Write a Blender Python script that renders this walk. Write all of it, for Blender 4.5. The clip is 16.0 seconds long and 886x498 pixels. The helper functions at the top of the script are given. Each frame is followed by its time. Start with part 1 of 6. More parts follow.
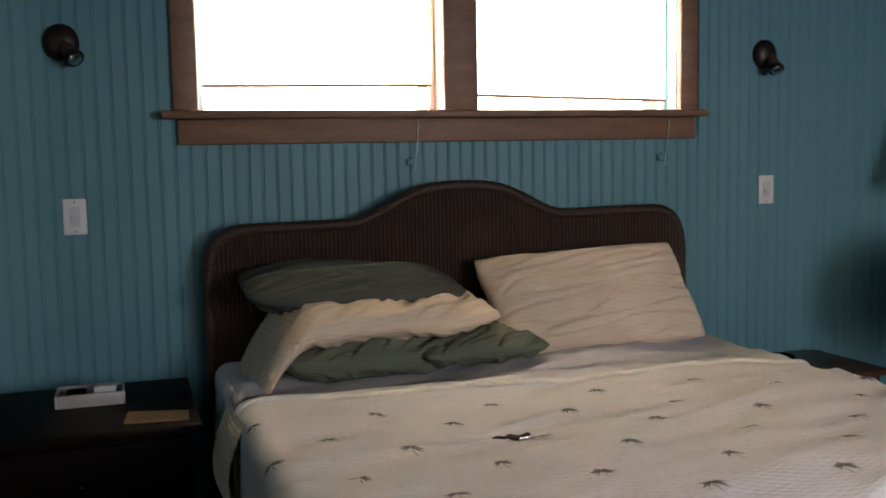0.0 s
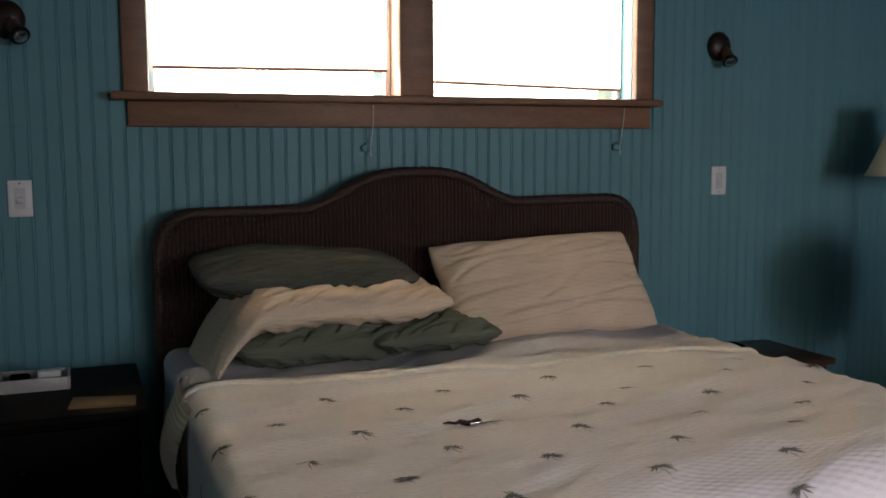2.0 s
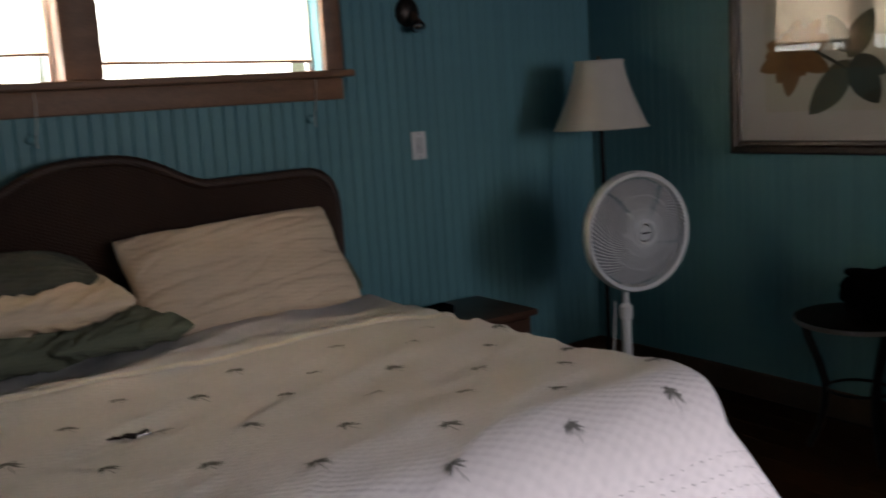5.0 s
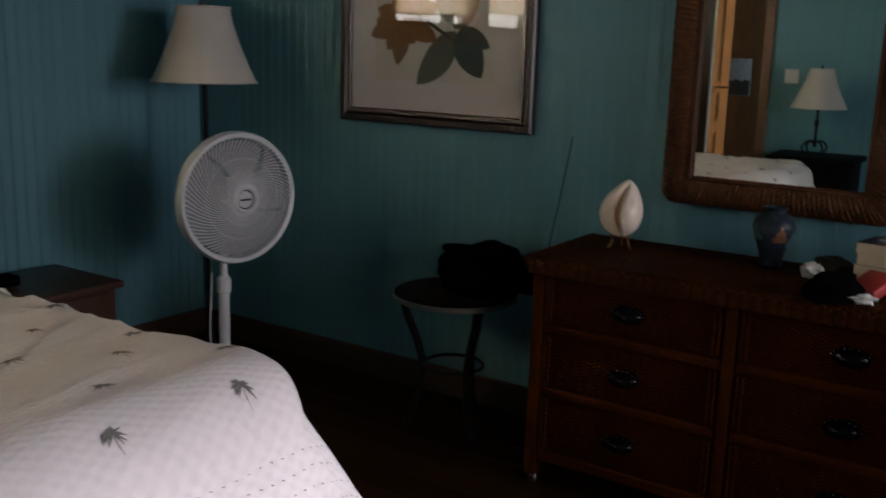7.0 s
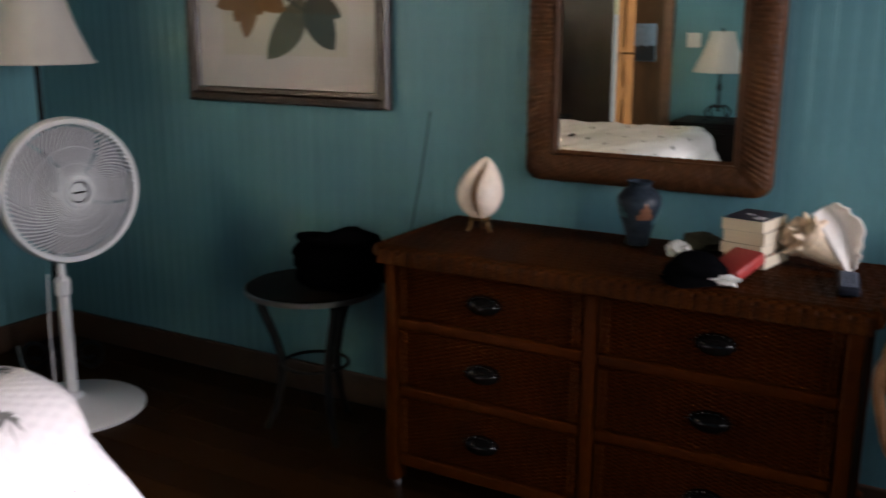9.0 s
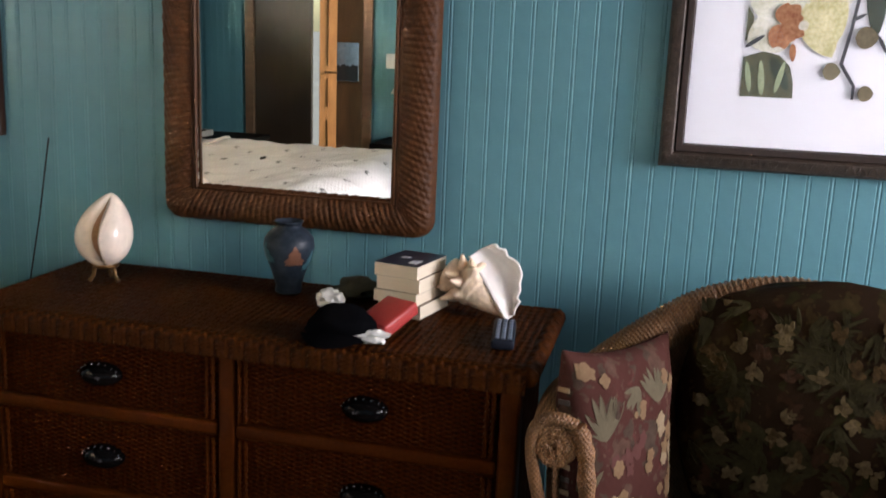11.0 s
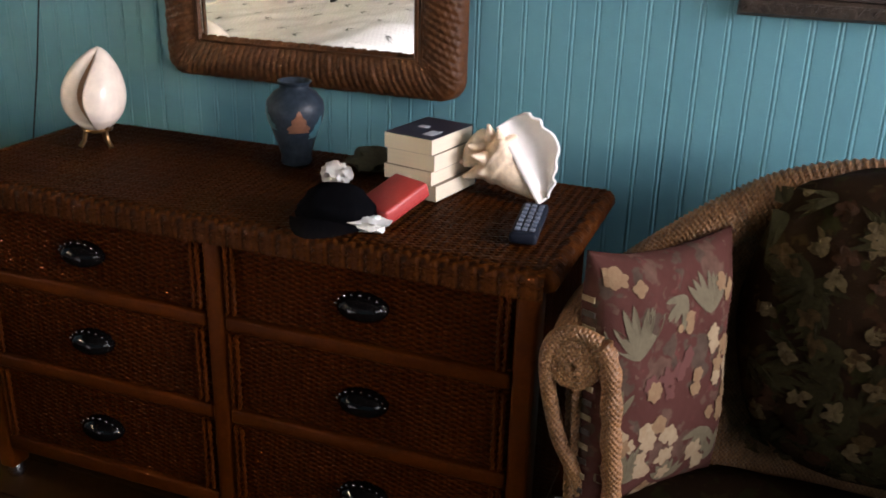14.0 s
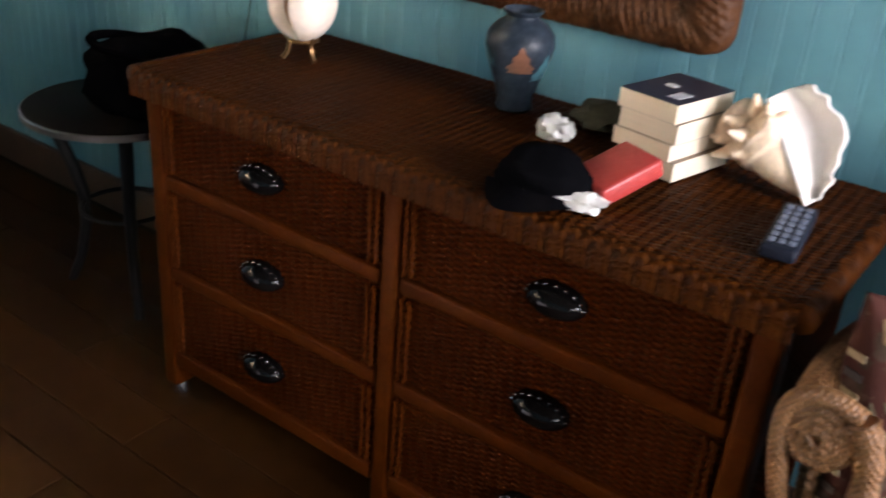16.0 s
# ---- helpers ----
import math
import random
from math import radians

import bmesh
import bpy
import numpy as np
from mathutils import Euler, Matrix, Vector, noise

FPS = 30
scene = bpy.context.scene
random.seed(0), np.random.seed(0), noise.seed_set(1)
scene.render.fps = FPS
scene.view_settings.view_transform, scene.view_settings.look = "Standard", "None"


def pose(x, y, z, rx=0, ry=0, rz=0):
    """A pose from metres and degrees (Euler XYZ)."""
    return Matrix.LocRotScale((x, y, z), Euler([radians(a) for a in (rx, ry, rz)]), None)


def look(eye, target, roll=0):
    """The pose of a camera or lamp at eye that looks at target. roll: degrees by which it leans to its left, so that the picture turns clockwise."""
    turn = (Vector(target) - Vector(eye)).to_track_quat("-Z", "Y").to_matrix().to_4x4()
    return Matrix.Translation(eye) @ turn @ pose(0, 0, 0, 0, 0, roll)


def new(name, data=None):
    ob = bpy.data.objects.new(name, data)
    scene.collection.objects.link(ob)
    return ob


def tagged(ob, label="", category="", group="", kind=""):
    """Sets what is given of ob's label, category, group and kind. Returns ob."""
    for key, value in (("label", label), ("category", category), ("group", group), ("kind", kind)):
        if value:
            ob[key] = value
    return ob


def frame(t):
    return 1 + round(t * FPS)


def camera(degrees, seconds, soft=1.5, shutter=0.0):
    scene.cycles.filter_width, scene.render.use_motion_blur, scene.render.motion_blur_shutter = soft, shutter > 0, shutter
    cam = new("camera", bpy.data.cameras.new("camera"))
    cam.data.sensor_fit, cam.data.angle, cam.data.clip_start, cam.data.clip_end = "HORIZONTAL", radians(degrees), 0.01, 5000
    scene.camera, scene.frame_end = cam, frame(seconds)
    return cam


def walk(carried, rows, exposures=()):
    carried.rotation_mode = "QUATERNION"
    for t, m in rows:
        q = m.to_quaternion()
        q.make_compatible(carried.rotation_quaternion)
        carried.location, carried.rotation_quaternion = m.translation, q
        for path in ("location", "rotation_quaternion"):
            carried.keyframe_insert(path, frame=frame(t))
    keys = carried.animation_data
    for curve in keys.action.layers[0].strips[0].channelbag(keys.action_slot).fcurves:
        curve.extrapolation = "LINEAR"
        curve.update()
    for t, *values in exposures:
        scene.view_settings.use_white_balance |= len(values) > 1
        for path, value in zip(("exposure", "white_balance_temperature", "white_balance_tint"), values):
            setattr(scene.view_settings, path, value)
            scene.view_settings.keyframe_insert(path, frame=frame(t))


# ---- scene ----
cam = camera(50.1, 16.0, soft=1.7, shutter=0.55)
PATH = [
    (0, (0.609, 0.159, 1.325), (1.243, 2.046, 1.136), -1.1),
    (0.5, (0.616, 0.167, 1.316), (1.289, 2.04, 1.114), -0.6),
    (1, (0.618, 0.169, 1.31), (1.309, 2.034, 1.104), -0.4),
    (1.5, (0.617, 0.169, 1.308), (1.317, 2.031, 1.1), -0.3),
    (2, (0.627, 0.166, 1.305), (1.343, 2.022, 1.098), -0.3),
    (2.5, (0.648, 0.159, 1.307), (1.397, 2.002, 1.104), -0.7),
    (3, (0.68, 0.157, 1.306), (1.468, 1.984, 1.108), -1.4),
    (3.2, (0.698, 0.151, 1.314), (1.503, 1.971, 1.117), -1.5),
    (5.4, (0.969, 0.096, 1.373), (2.222, 1.61, 1.0), -1.3),
    (5.5, (0.986, 0.098, 1.371), (2.274, 1.574, 0.966), -0.1),
    (6, (1.091, 0.168, 1.353), (2.511, 1.53, 0.993), 1.3),
    (6.5, (1.166, 0.19, 1.359), (2.707, 1.412, 0.993), 2.5),
    (7, (1.241, 0.202, 1.345), (2.872, 1.285, 0.934), 1.8),
    (7.5, (1.336, 0.192, 1.334), (2.97, 1.254, 0.887), -0.0),
    (8, (1.44, 0.168, 1.332), (3.06, 1.251, 0.883), -0.5),
    (8.5, (1.553, 0.138, 1.335), (3.161, 1.233, 0.87), 0.8),
    (9, (1.605, 0.116, 1.334), (3.294, 1.083, 0.873), 0.3),
    (9.5, (1.681, 0.091, 1.343), (3.477, 0.818, 0.849), -0.5),
    (9.7, (1.74, 0.087, 1.342), (3.568, 0.73, 0.847), 0.4),
    (10, (1.837, 0.036, 1.329), (3.684, 0.604, 0.81), 1.5),
    (10.2, (1.873, 0.041, 1.331), (3.744, 0.537, 0.826), 3.1),
    (12.3, (2.171, 0.027, 1.365), (4.092, 0.485, 1.043), 0.7),
    (12.5, (2.195, 0.01, 1.367), (4.103, 0.484, 0.995), 1.6),
    (13, (2.283, -0.067, 1.354), (4.143, 0.505, 0.891), 2.1),
    (13.3, (2.313, -0.079, 1.357), (4.118, 0.532, 0.752), 2.3),
    (13.5, (2.322, -0.062, 1.35), (4.116, 0.541, 0.701), 1.6),
    (14, (2.368, -0.049, 1.327), (4.113, 0.593, 0.591), 1.6),
    (14.5, (2.468, 0.0, 1.314), (4.179, 0.74, 0.59), 3.9),
    (14.7, (2.509, 0.017, 1.315), (4.171, 0.846, 0.573), 5.2),
    (15, (2.547, 0.034, 1.313), (4.181, 0.907, 0.561), 7.0),
    (15.5, (2.616, 0.061, 1.297), (4.165, 0.987, 0.433), 6.8),
    (15.8, (2.645, 0.048, 1.286), (4.157, 1.022, 0.412), 5.4),
    (16, (2.671, 0.063, 1.279), (4.136, 1.085, 0.379), 4.7),
]
EXPOSURE = [(0.0, 0.10), (1.5, -0.18), (3.2, -0.52), (5.3, -0.92), (6.5, -0.85), (7.5, -0.36), (8.5, 0.12), (9.5, 0.66), (12.5, 1.02), (14.0, 1.2), (15.0, 1.42), (16.0, 1.66)]
walk(cam, [(t, look(eye, target, roll)) for t, eye, target, roll in PATH], EXPOSURE)

# ---- light ----
world = bpy.data.worlds.new("sky_world")
scene.world = world
world.use_nodes = True
_n, _l = world.node_tree.nodes, world.node_tree.links
_sky = _n.new("ShaderNodeTexSky")
_sky.sky_type, _sky.sun_disc = "NISHITA", False
_sky.sun_elevation, _sky.sun_rotation = radians(19), radians(191)
_l.new(_sky.outputs["Color"], _n["Background"].inputs["Color"])
_n["Background"].inputs["Strength"].default_value = 0.15

SUN_DIR = Vector((0.11, 0.94, -0.33))
sun = new("sun", bpy.data.lights.new("sun", "SUN"))
sun.data.energy, sun.data.angle, sun.data.color = 4.2, radians(6), (0.96, 0.89, 1.0)
sun.matrix_world = look(Vector((2, -8, 4)), Vector((2, -8, 4)) + SUN_DIR)


def daylight_lamp(x, y, z, w, h, target, energy, color):
    lamp = new("window_light", bpy.data.lights.new("window_light", "AREA"))
    lamp.data.shape, lamp.data.size, lamp.data.size_y = "RECTANGLE", w, h
    lamp.data.energy, lamp.data.color = energy, color
    lamp.matrix_world = look((x, y, z), target)
    return lamp


# added lamps for sky light: unseen south wall, then behind the two north windows
daylight_lamp(3.55, -2.33, 1.50, 0.96, 1.05, (3.45, 0, 1.35), 60, (0.94, 0.91, 1.02))
daylight_lamp(1.85, -2.33, 1.50, 1.8, 1.05, (1.85, 0, 1.35), 10, (0.94, 0.91, 1.02))
daylight_lamp(1.31, 3.78, 1.80, 0.86, 0.62, (1.31, 0, 1.2), 80, (1.0, 0.95, 0.90))
daylight_lamp(2.33, 3.78, 1.80, 0.86, 0.62, (2.33, 0, 1.2), 80, (1.0, 0.95, 0.90))
# added porch lamp, hidden by the west wall, brightens the varnished door as daylight
daylight_lamp(-0.62, 1.45, 1.4, 0.4, 1.6, (-0.97, 2.82, 1.2), 14, (1.0, 0.95, 0.88))


# ---- materials ----
def mat(name, color, rough=0.6, metal=0.0, vary=0.12, scale=6.0, fine=90.0, bump=0.15, bump_scale=120.0, spec=0.5, color2=None, stretch=(1, 1, 1), island=0.0, obj_random=0.0):
    """A surface with stains at a large scale, grain at a small one, and fine relief."""
    m = bpy.data.materials.new(name)
    m.use_nodes = True
    n, l = m.node_tree.nodes, m.node_tree.links
    b = n["Principled BSDF"]
    tc, mp = n.new("ShaderNodeTexCoord"), n.new("ShaderNodeMapping")
    mp.inputs["Scale"].default_value = stretch
    l.new(tc.outputs["Object"], mp.inputs["Vector"])
    n1, n2 = n.new("ShaderNodeTexNoise"), n.new("ShaderNodeTexNoise")
    for q, s in ((n1, scale), (n2, fine)):
        q.inputs["Scale"].default_value, q.inputs["Detail"].default_value = s, 4
        l.new(mp.outputs[0], q.inputs["Vector"])
    add = n.new("ShaderNodeMath")
    add.operation = "ADD"
    l.new(n1.outputs["Fac"], add.inputs[0])
    l.new(n2.outputs["Fac"], add.inputs[1])
    last = add
    if island or obj_random:
        info = n.new("ShaderNodeObjectInfo" if obj_random else "ShaderNodeNewGeometry")
        k = n.new("ShaderNodeMath")
        k.operation, k.inputs[1].default_value = "MULTIPLY_ADD", (obj_random or island)
        l.new(info.outputs["Random" if obj_random else "Random Per Island"], k.inputs[0])
        l.new(add.outputs[0], k.inputs[2])
        last = k
    ramp = n.new("ShaderNodeMapRange")
    ramp.inputs["From Min"].default_value, ramp.inputs["From Max"].default_value = 0.6, 1.4 + max(island, obj_random)
    l.new(last.outputs[0], ramp.inputs["Value"])
    mix = n.new("ShaderNodeMix")
    mix.data_type = "RGBA"
    lo = [max(0.0, c * (1 - vary)) for c in color]
    hi = list(color2) if color2 else [min(1.0, c * (1 + vary)) for c in color]
    mix.inputs["A"].default_value, mix.inputs["B"].default_value = (*lo, 1), (*hi, 1)
    l.new(ramp.outputs["Result"], mix.inputs["Factor"])
    l.new(mix.outputs["Result"], b.inputs["Base Color"])
    b.inputs["Roughness"].default_value, b.inputs["Metallic"].default_value = rough, metal
    b.inputs["Specular IOR Level"].default_value = spec
    if bump:
        n3, bp = n.new("ShaderNodeTexNoise"), n.new("ShaderNodeBump")
        n3.inputs["Scale"].default_value, n3.inputs["Detail"].default_value = bump_scale, 5
        l.new(mp.outputs[0], n3.inputs["Vector"])
        bp.inputs["Strength"].default_value, bp.inputs["Distance"].default_value = bump, 0.004
        l.new(n3.outputs["Fac"], bp.inputs["Height"])
        l.new(bp.outputs["Normal"], b.inputs["Normal"])
    return m


def add_weave(m, axis_a, axis_b, size_a, size_b, strength=0.6, depth=0.003, dark=0.55):
    """Over-and-under weave: two crossed rows of strands, as relief; gap shade multiplied into the colour."""
    n, l = m.node_tree.nodes, m.node_tree.links
    b = n["Principled BSDF"]
    tc, sep = n.new("ShaderNodeTexCoord"), n.new("ShaderNodeSeparateXYZ")
    l.new(tc.outputs["Object"], sep.inputs[0])

    def wave(axis, size, shift=None):
        k = n.new("ShaderNodeMath")
        k.operation, k.inputs[1].default_value = "MULTIPLY", 2 * math.pi / size
        l.new(sep.outputs[axis], k.inputs[0])
        s = n.new("ShaderNodeMath")
        s.operation = "SINE"
        l.new(k.outputs[0], s.inputs[0])
        return s
    wa, wb = wave(axis_a, size_a), wave(axis_b, size_b)
    p = n.new("ShaderNodeMath")
    p.operation = "MULTIPLY"
    l.new(wa.outputs[0], p.inputs[0])
    l.new(wb.outputs[0], p.inputs[1])
    r = n.new("ShaderNodeMapRange")
    r.inputs["From Min"].default_value, r.inputs["From Max"].default_value = -0.9, 0.5
    l.new(p.outputs[0], r.inputs["Value"])
    bp = n.new("ShaderNodeBump")
    bp.inputs["Strength"].default_value, bp.inputs["Distance"].default_value = strength, depth
    l.new(r.outputs["Result"], bp.inputs["Height"])
    old = b.inputs["Normal"].links
    if old:
        l.new(old[0].from_socket, bp.inputs["Normal"])
    l.new(bp.outputs["Normal"], b.inputs["Normal"])
    src = b.inputs["Base Color"].links[0].from_socket
    mul = n.new("ShaderNodeMix")
    mul.data_type, mul.blend_type = "RGBA", "MULTIPLY"
    mul.inputs["Factor"].default_value = 1.0
    cr = n.new("ShaderNodeMapRange")
    cr.inputs["To Min"].default_value = dark
    l.new(r.outputs["Result"], cr.inputs["Value"])
    l.new(src, mul.inputs["A"])
    l.new(cr.outputs["Result"], mul.inputs["B"])
    l.new(mul.outputs["Result"], b.inputs["Base Color"])
    return m


def floral(name, ground, flower, leaf, accent, scale=9.0):
    """Printed upholstery: scattered blossoms and leaves on a dark ground."""
    m = mat(name, ground, 0.9, bump=0.3, bump_scale=500, spec=0.04)
    n, l = m.node_tree.nodes, m.node_tree.links
    b = n["Principled BSDF"]
    src = b.inputs["Base Color"].links[0].from_socket
    tc = n.new("ShaderNodeTexCoord")
    warp = n.new("ShaderNodeTexNoise")
    warp.inputs["Scale"].default_value = 26
    l.new(tc.outputs["Object"], warp.inputs["Vector"])
    for k, (col, s, lim, shift) in enumerate(((leaf, scale * 1.2, 0.34, 3.1), (flower, scale, 0.36, 0.0), (accent, scale * 1.15, 0.24, 7.7), (flower, scale * 2.6, 0.22, 12.3))):
        mp = n.new("ShaderNodeMapping")
        mp.inputs["Location"].default_value = (shift, shift * 0.7, shift * 1.3)
        if k == 0:
            mp.inputs["Scale"].default_value = (1.0, 1.6, 0.6)
        l.new(tc.outputs["Object"], mp.inputs["Vector"])
        ad = n.new("ShaderNodeVectorMath")
        ad.operation = "MULTIPLY_ADD"
        ad.inputs[1].default_value = (0.11,) * 3
        l.new(warp.outputs["Color"], ad.inputs[0])
        l.new(mp.outputs[0], ad.inputs[2])
        v = n.new("ShaderNodeTexVoronoi")
        v.inputs["Scale"].default_value = s
        l.new(ad.outputs[0], v.inputs["Vector"])
        r = n.new("ShaderNodeMapRange")
        r.inputs["From Min"].default_value, r.inputs["From Max"].default_value = lim, lim - 0.06
        l.new(v.outputs["Distance"], r.inputs["Value"])
        petal = n.new("ShaderNodeTexNoise")
        petal.inputs["Scale"].default_value = 60
        l.new(tc.outputs["Object"], petal.inputs["Vector"])
        tone = n.new("ShaderNodeMix")
        tone.data_type = "RGBA"
        tone.inputs["A"].default_value, tone.inputs["B"].default_value = (*[c * 0.45 for c in col], 1), (*[min(1, c * 1.35) for c in col], 1)
        l.new(petal.outputs["Fac"], tone.inputs["Factor"])
        mx = n.new("ShaderNodeMix")
        mx.data_type = "RGBA"
        l.new(r.outputs["Result"], mx.inputs["Factor"])
        l.new(src, mx.inputs["A"])
        l.new(tone.outputs["Result"], mx.inputs["B"])
        src = mx.outputs["Result"]
    l.new(src, b.inputs["Base Color"])
    return m


def glass(name, rough=0.0):
    m = bpy.data.materials.new(name)
    m.use_nodes = True
    b = m.node_tree.nodes["Principled BSDF"]
    b.inputs["Transmission Weight"].default_value, b.inputs["Roughness"].default_value = 1.0, rough
    b.inputs["Base Color"].default_value, b.inputs["IOR"].default_value = (0.97, 0.99, 0.98, 1), 1.45
    return m


TEAL = mat("teal_paint", (0.112, 0.262, 0.302), 0.46, spec=0.28, vary=0.10, scale=2.2, fine=30, bump=0.08, bump_scale=60, obj_random=0.5)
TEAL_FLAT = mat("teal_paint_flat", (0.112, 0.262, 0.302), 0.5, spec=0.28, vary=0.10, scale=2.2, fine=30, bump=0.08, bump_scale=60)
# unseen ceiling, made dark so that less light bounces into the shadows
CEIL = mat("ceiling_dark_low_bounce", (0.055, 0.030, 0.016), 0.6, vary=0.3, scale=4, fine=50, stretch=(1, 6, 1), bump=0.15)
FLOORWOOD = mat("floor_wood", (0.024, 0.0088, 0.0018), 0.55, spec=0.04, vary=0.35, scale=3, fine=40, bump=0.1, stretch=(1, 8, 1), obj_random=0.8)
TRIM = mat("stained_trim", (0.20, 0.105, 0.060), 0.5, vary=0.30, scale=4, fine=50, stretch=(1, 1, 6), bump=0.15)
TRIM_H = mat("stained_trim_long", (0.20, 0.105, 0.060), 0.5, vary=0.30, scale=4, fine=50, stretch=(1, 6, 6), bump=0.15)
BASEWOOD = mat("baseboard_wood", (0.055, 0.027, 0.014), 0.6, vary=0.3, scale=5, fine=60, bump=0.1)
WICKER = add_weave(mat("dresser_wicker", (0.054, 0.0105, 0.0006), 0.52, spec=0.03, vary=0.35, scale=14, fine=160, bump=0.25, bump_scale=260), "Y", "Z", 0.034, 0.011, strength=0.9, dark=0.38)
WICKER_TOP = add_weave(mat("dresser_top_wicker", (0.058, 0.0150, 0.0014), 0.50, spec=0.06, vary=0.35, scale=14, fine=160, bump=0.25, bump_scale=260), "Y", "X", 0.034, 0.012, strength=0.9, dark=0.40)
RATTAN = mat("dark_rattan", (0.056, 0.0120, 0.0007), 0.50, spec=0.05, vary=0.3, scale=20, fine=120, bump=0.15)
HEADWICK = add_weave(mat("headboard_wicker", (0.036, 0.0150, 0.0078), 0.5, vary=0.35, scale=12, fine=150, bump=0.3, bump_scale=250), "X", "Z", 0.030, 0.012, dark=0.85)
MIRWICK = mat("mirror_wicker", (0.070, 0.025, 0.0075), 0.50, spec=0.2, vary=0.5, scale=40, fine=200, bump=0.4, bump_scale=300)
CHAIRWICK = mat("chair_wicker", (0.23, 0.105, 0.036), 0.5, vary=0.4, scale=40, fine=200, bump=0.5, bump_scale=300)
add_weave(CHAIRWICK, "Z", "Y", 0.0105, 0.008, strength=0.6, depth=0.003, dark=0.6)
DARKWOOD = mat("dark_wood", (0.0055, 0.0032, 0.0024), 0.6, spec=0.06, vary=0.3, scale=6, fine=60, stretch=(1, 1, 5), bump=0.1)
NIGHTWOOD = mat("nightstand_wood", (0.060, 0.026, 0.015), 0.4, vary=0.3, scale=6, fine=60, stretch=(6, 1, 1), bump=0.1)
DOORWOOD = mat("varnished_door", (0.36, 0.16, 0.055), 0.35, vary=0.3, scale=5, fine=50, stretch=(5, 5, 1), bump=0.08)
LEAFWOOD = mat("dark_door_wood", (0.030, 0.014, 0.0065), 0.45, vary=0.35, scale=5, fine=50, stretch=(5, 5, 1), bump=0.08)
PORCHWOOD = mat("brown_wall_wood", (0.085, 0.040, 0.016), 0.5, vary=0.35, scale=5, fine=50, stretch=(5, 5, 1), bump=0.08)
DULLSTEEL = mat("dull_metal", (0.30, 0.29, 0.28), 0.32, metal=1.0, bump=0.0)
BLACKIRON = mat("black_iron", (0.008, 0.008, 0.009), 0.55, spec=0.15, metal=0.1, bump=0.2)
BRONZE = mat("dark_bronze", (0.030, 0.022, 0.018), 0.4, metal=0.6, bump=0.15)
BRASS = mat("aged_brass", (0.22, 0.12, 0.05), 0.35, metal=0.9, bump=0.1)
STEEL = mat("bright_metal", (0.7, 0.7, 0.72), 0.25, metal=1.0, bump=0.0)
BLACKKNOB = mat("black_pull", (0.004, 0.0035, 0.0035), 0.07, bump=0.0, spec=0.17)
WHITEPLASTIC = mat("white_plastic", (0.72, 0.73, 0.75), 0.4, vary=0.04, bump=0.0)
GREYPLASTIC = mat("grey_plastic", (0.58, 0.59, 0.61), 0.4, vary=0.05, bump=0.0)
SWITCHWHITE = mat("switch_white", (0.74, 0.74, 0.76), 0.35, vary=0.03, bump=0.0)
SHADE = mat("lamp_shade_linen", (0.56, 0.53, 0.48), 0.85, vary=0.08, scale=8, fine=300, bump=0.25, bump_scale=400)
QUILT = mat("quilt", (0.75, 0.705, 0.695), 0.92, vary=0.07, scale=3, fine=60, bump=0.25, bump_scale=300, spec=0.2)
add_weave(QUILT, "X", "Y", 0.052, 0.017, strength=0.4, depth=0.003, dark=0.93)
PIPING = mat("cream_piping", (0.82, 0.74, 0.62), 0.85, bump=0.2)
PALM = mat("palm_print", (0.175, 0.170, 0.158), 0.95, vary=0.25, scale=30, fine=200, bump=0.3, bump_scale=400, spec=0.1)
SHEET = mat("sheet_white", (0.60, 0.58, 0.60), 0.9, bump=0.2, bump_scale=200, spec=0.2)
GREENCLOTH = mat("green_pillowcase", (0.150, 0.165, 0.120), 0.92, vary=0.12, scale=10, fine=200, bump=0.25, bump_scale=300, spec=0.15)
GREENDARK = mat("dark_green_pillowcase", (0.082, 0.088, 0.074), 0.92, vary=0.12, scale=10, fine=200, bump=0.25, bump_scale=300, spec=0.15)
CREAM = mat("cream_pillowcase", (0.70, 0.565, 0.43), 0.92, vary=0.08, scale=8, fine=200, bump=0.25, bump_scale=300, spec=0.15)
FLORAL = floral("floral_upholstery", (0.015, 0.0075, 0.0034), (0.030, 0.019, 0.007), (0.019, 0.016, 0.005), (0.024, 0.011, 0.005), 11.0)
add_weave(CREAM, "X", "Z", 0.11, 0.015, strength=0.35, depth=0.003, dark=0.95)
add_weave(GREENCLOTH, "X", "Z", 0.09, 0.013, strength=0.35, depth=0.003, dark=0.93)
add_weave(GREENDARK, "X", "Z", 0.09, 0.013, strength=0.4, depth=0.003, dark=0.93)
FLORAL2 = floral("floral_pillow", (0.058, 0.022, 0.017), (0.085, 0.046, 0.032), (0.062, 0.040, 0.028), (0.080, 0.028, 0.022), 12.0)
SHELL = mat("shell_cream", (0.84, 0.71, 0.60), 0.18, vary=0.12, scale=12, fine=60, bump=0.05)
SHELLIN = mat("shell_lip", (0.86, 0.79, 0.74), 0.22, vary=0.06, scale=12, fine=60, bump=0.05)
SHELLMOUTH = mat("shell_mouth_tan_shade", (0.40, 0.205, 0.105), 0.3, vary=0.25, scale=30, fine=90, bump=0.05)
CONCH = mat("conch_outer", (0.84, 0.61, 0.43), 0.5, vary=0.28, scale=24, fine=120, bump=0.4, bump_scale=90)
VASE = mat("blue_vase", (0.012, 0.019, 0.030), 0.4, spec=0.2, vary=0.5, scale=14, fine=80, bump=0.1, color2=(0.034, 0.046, 0.062))
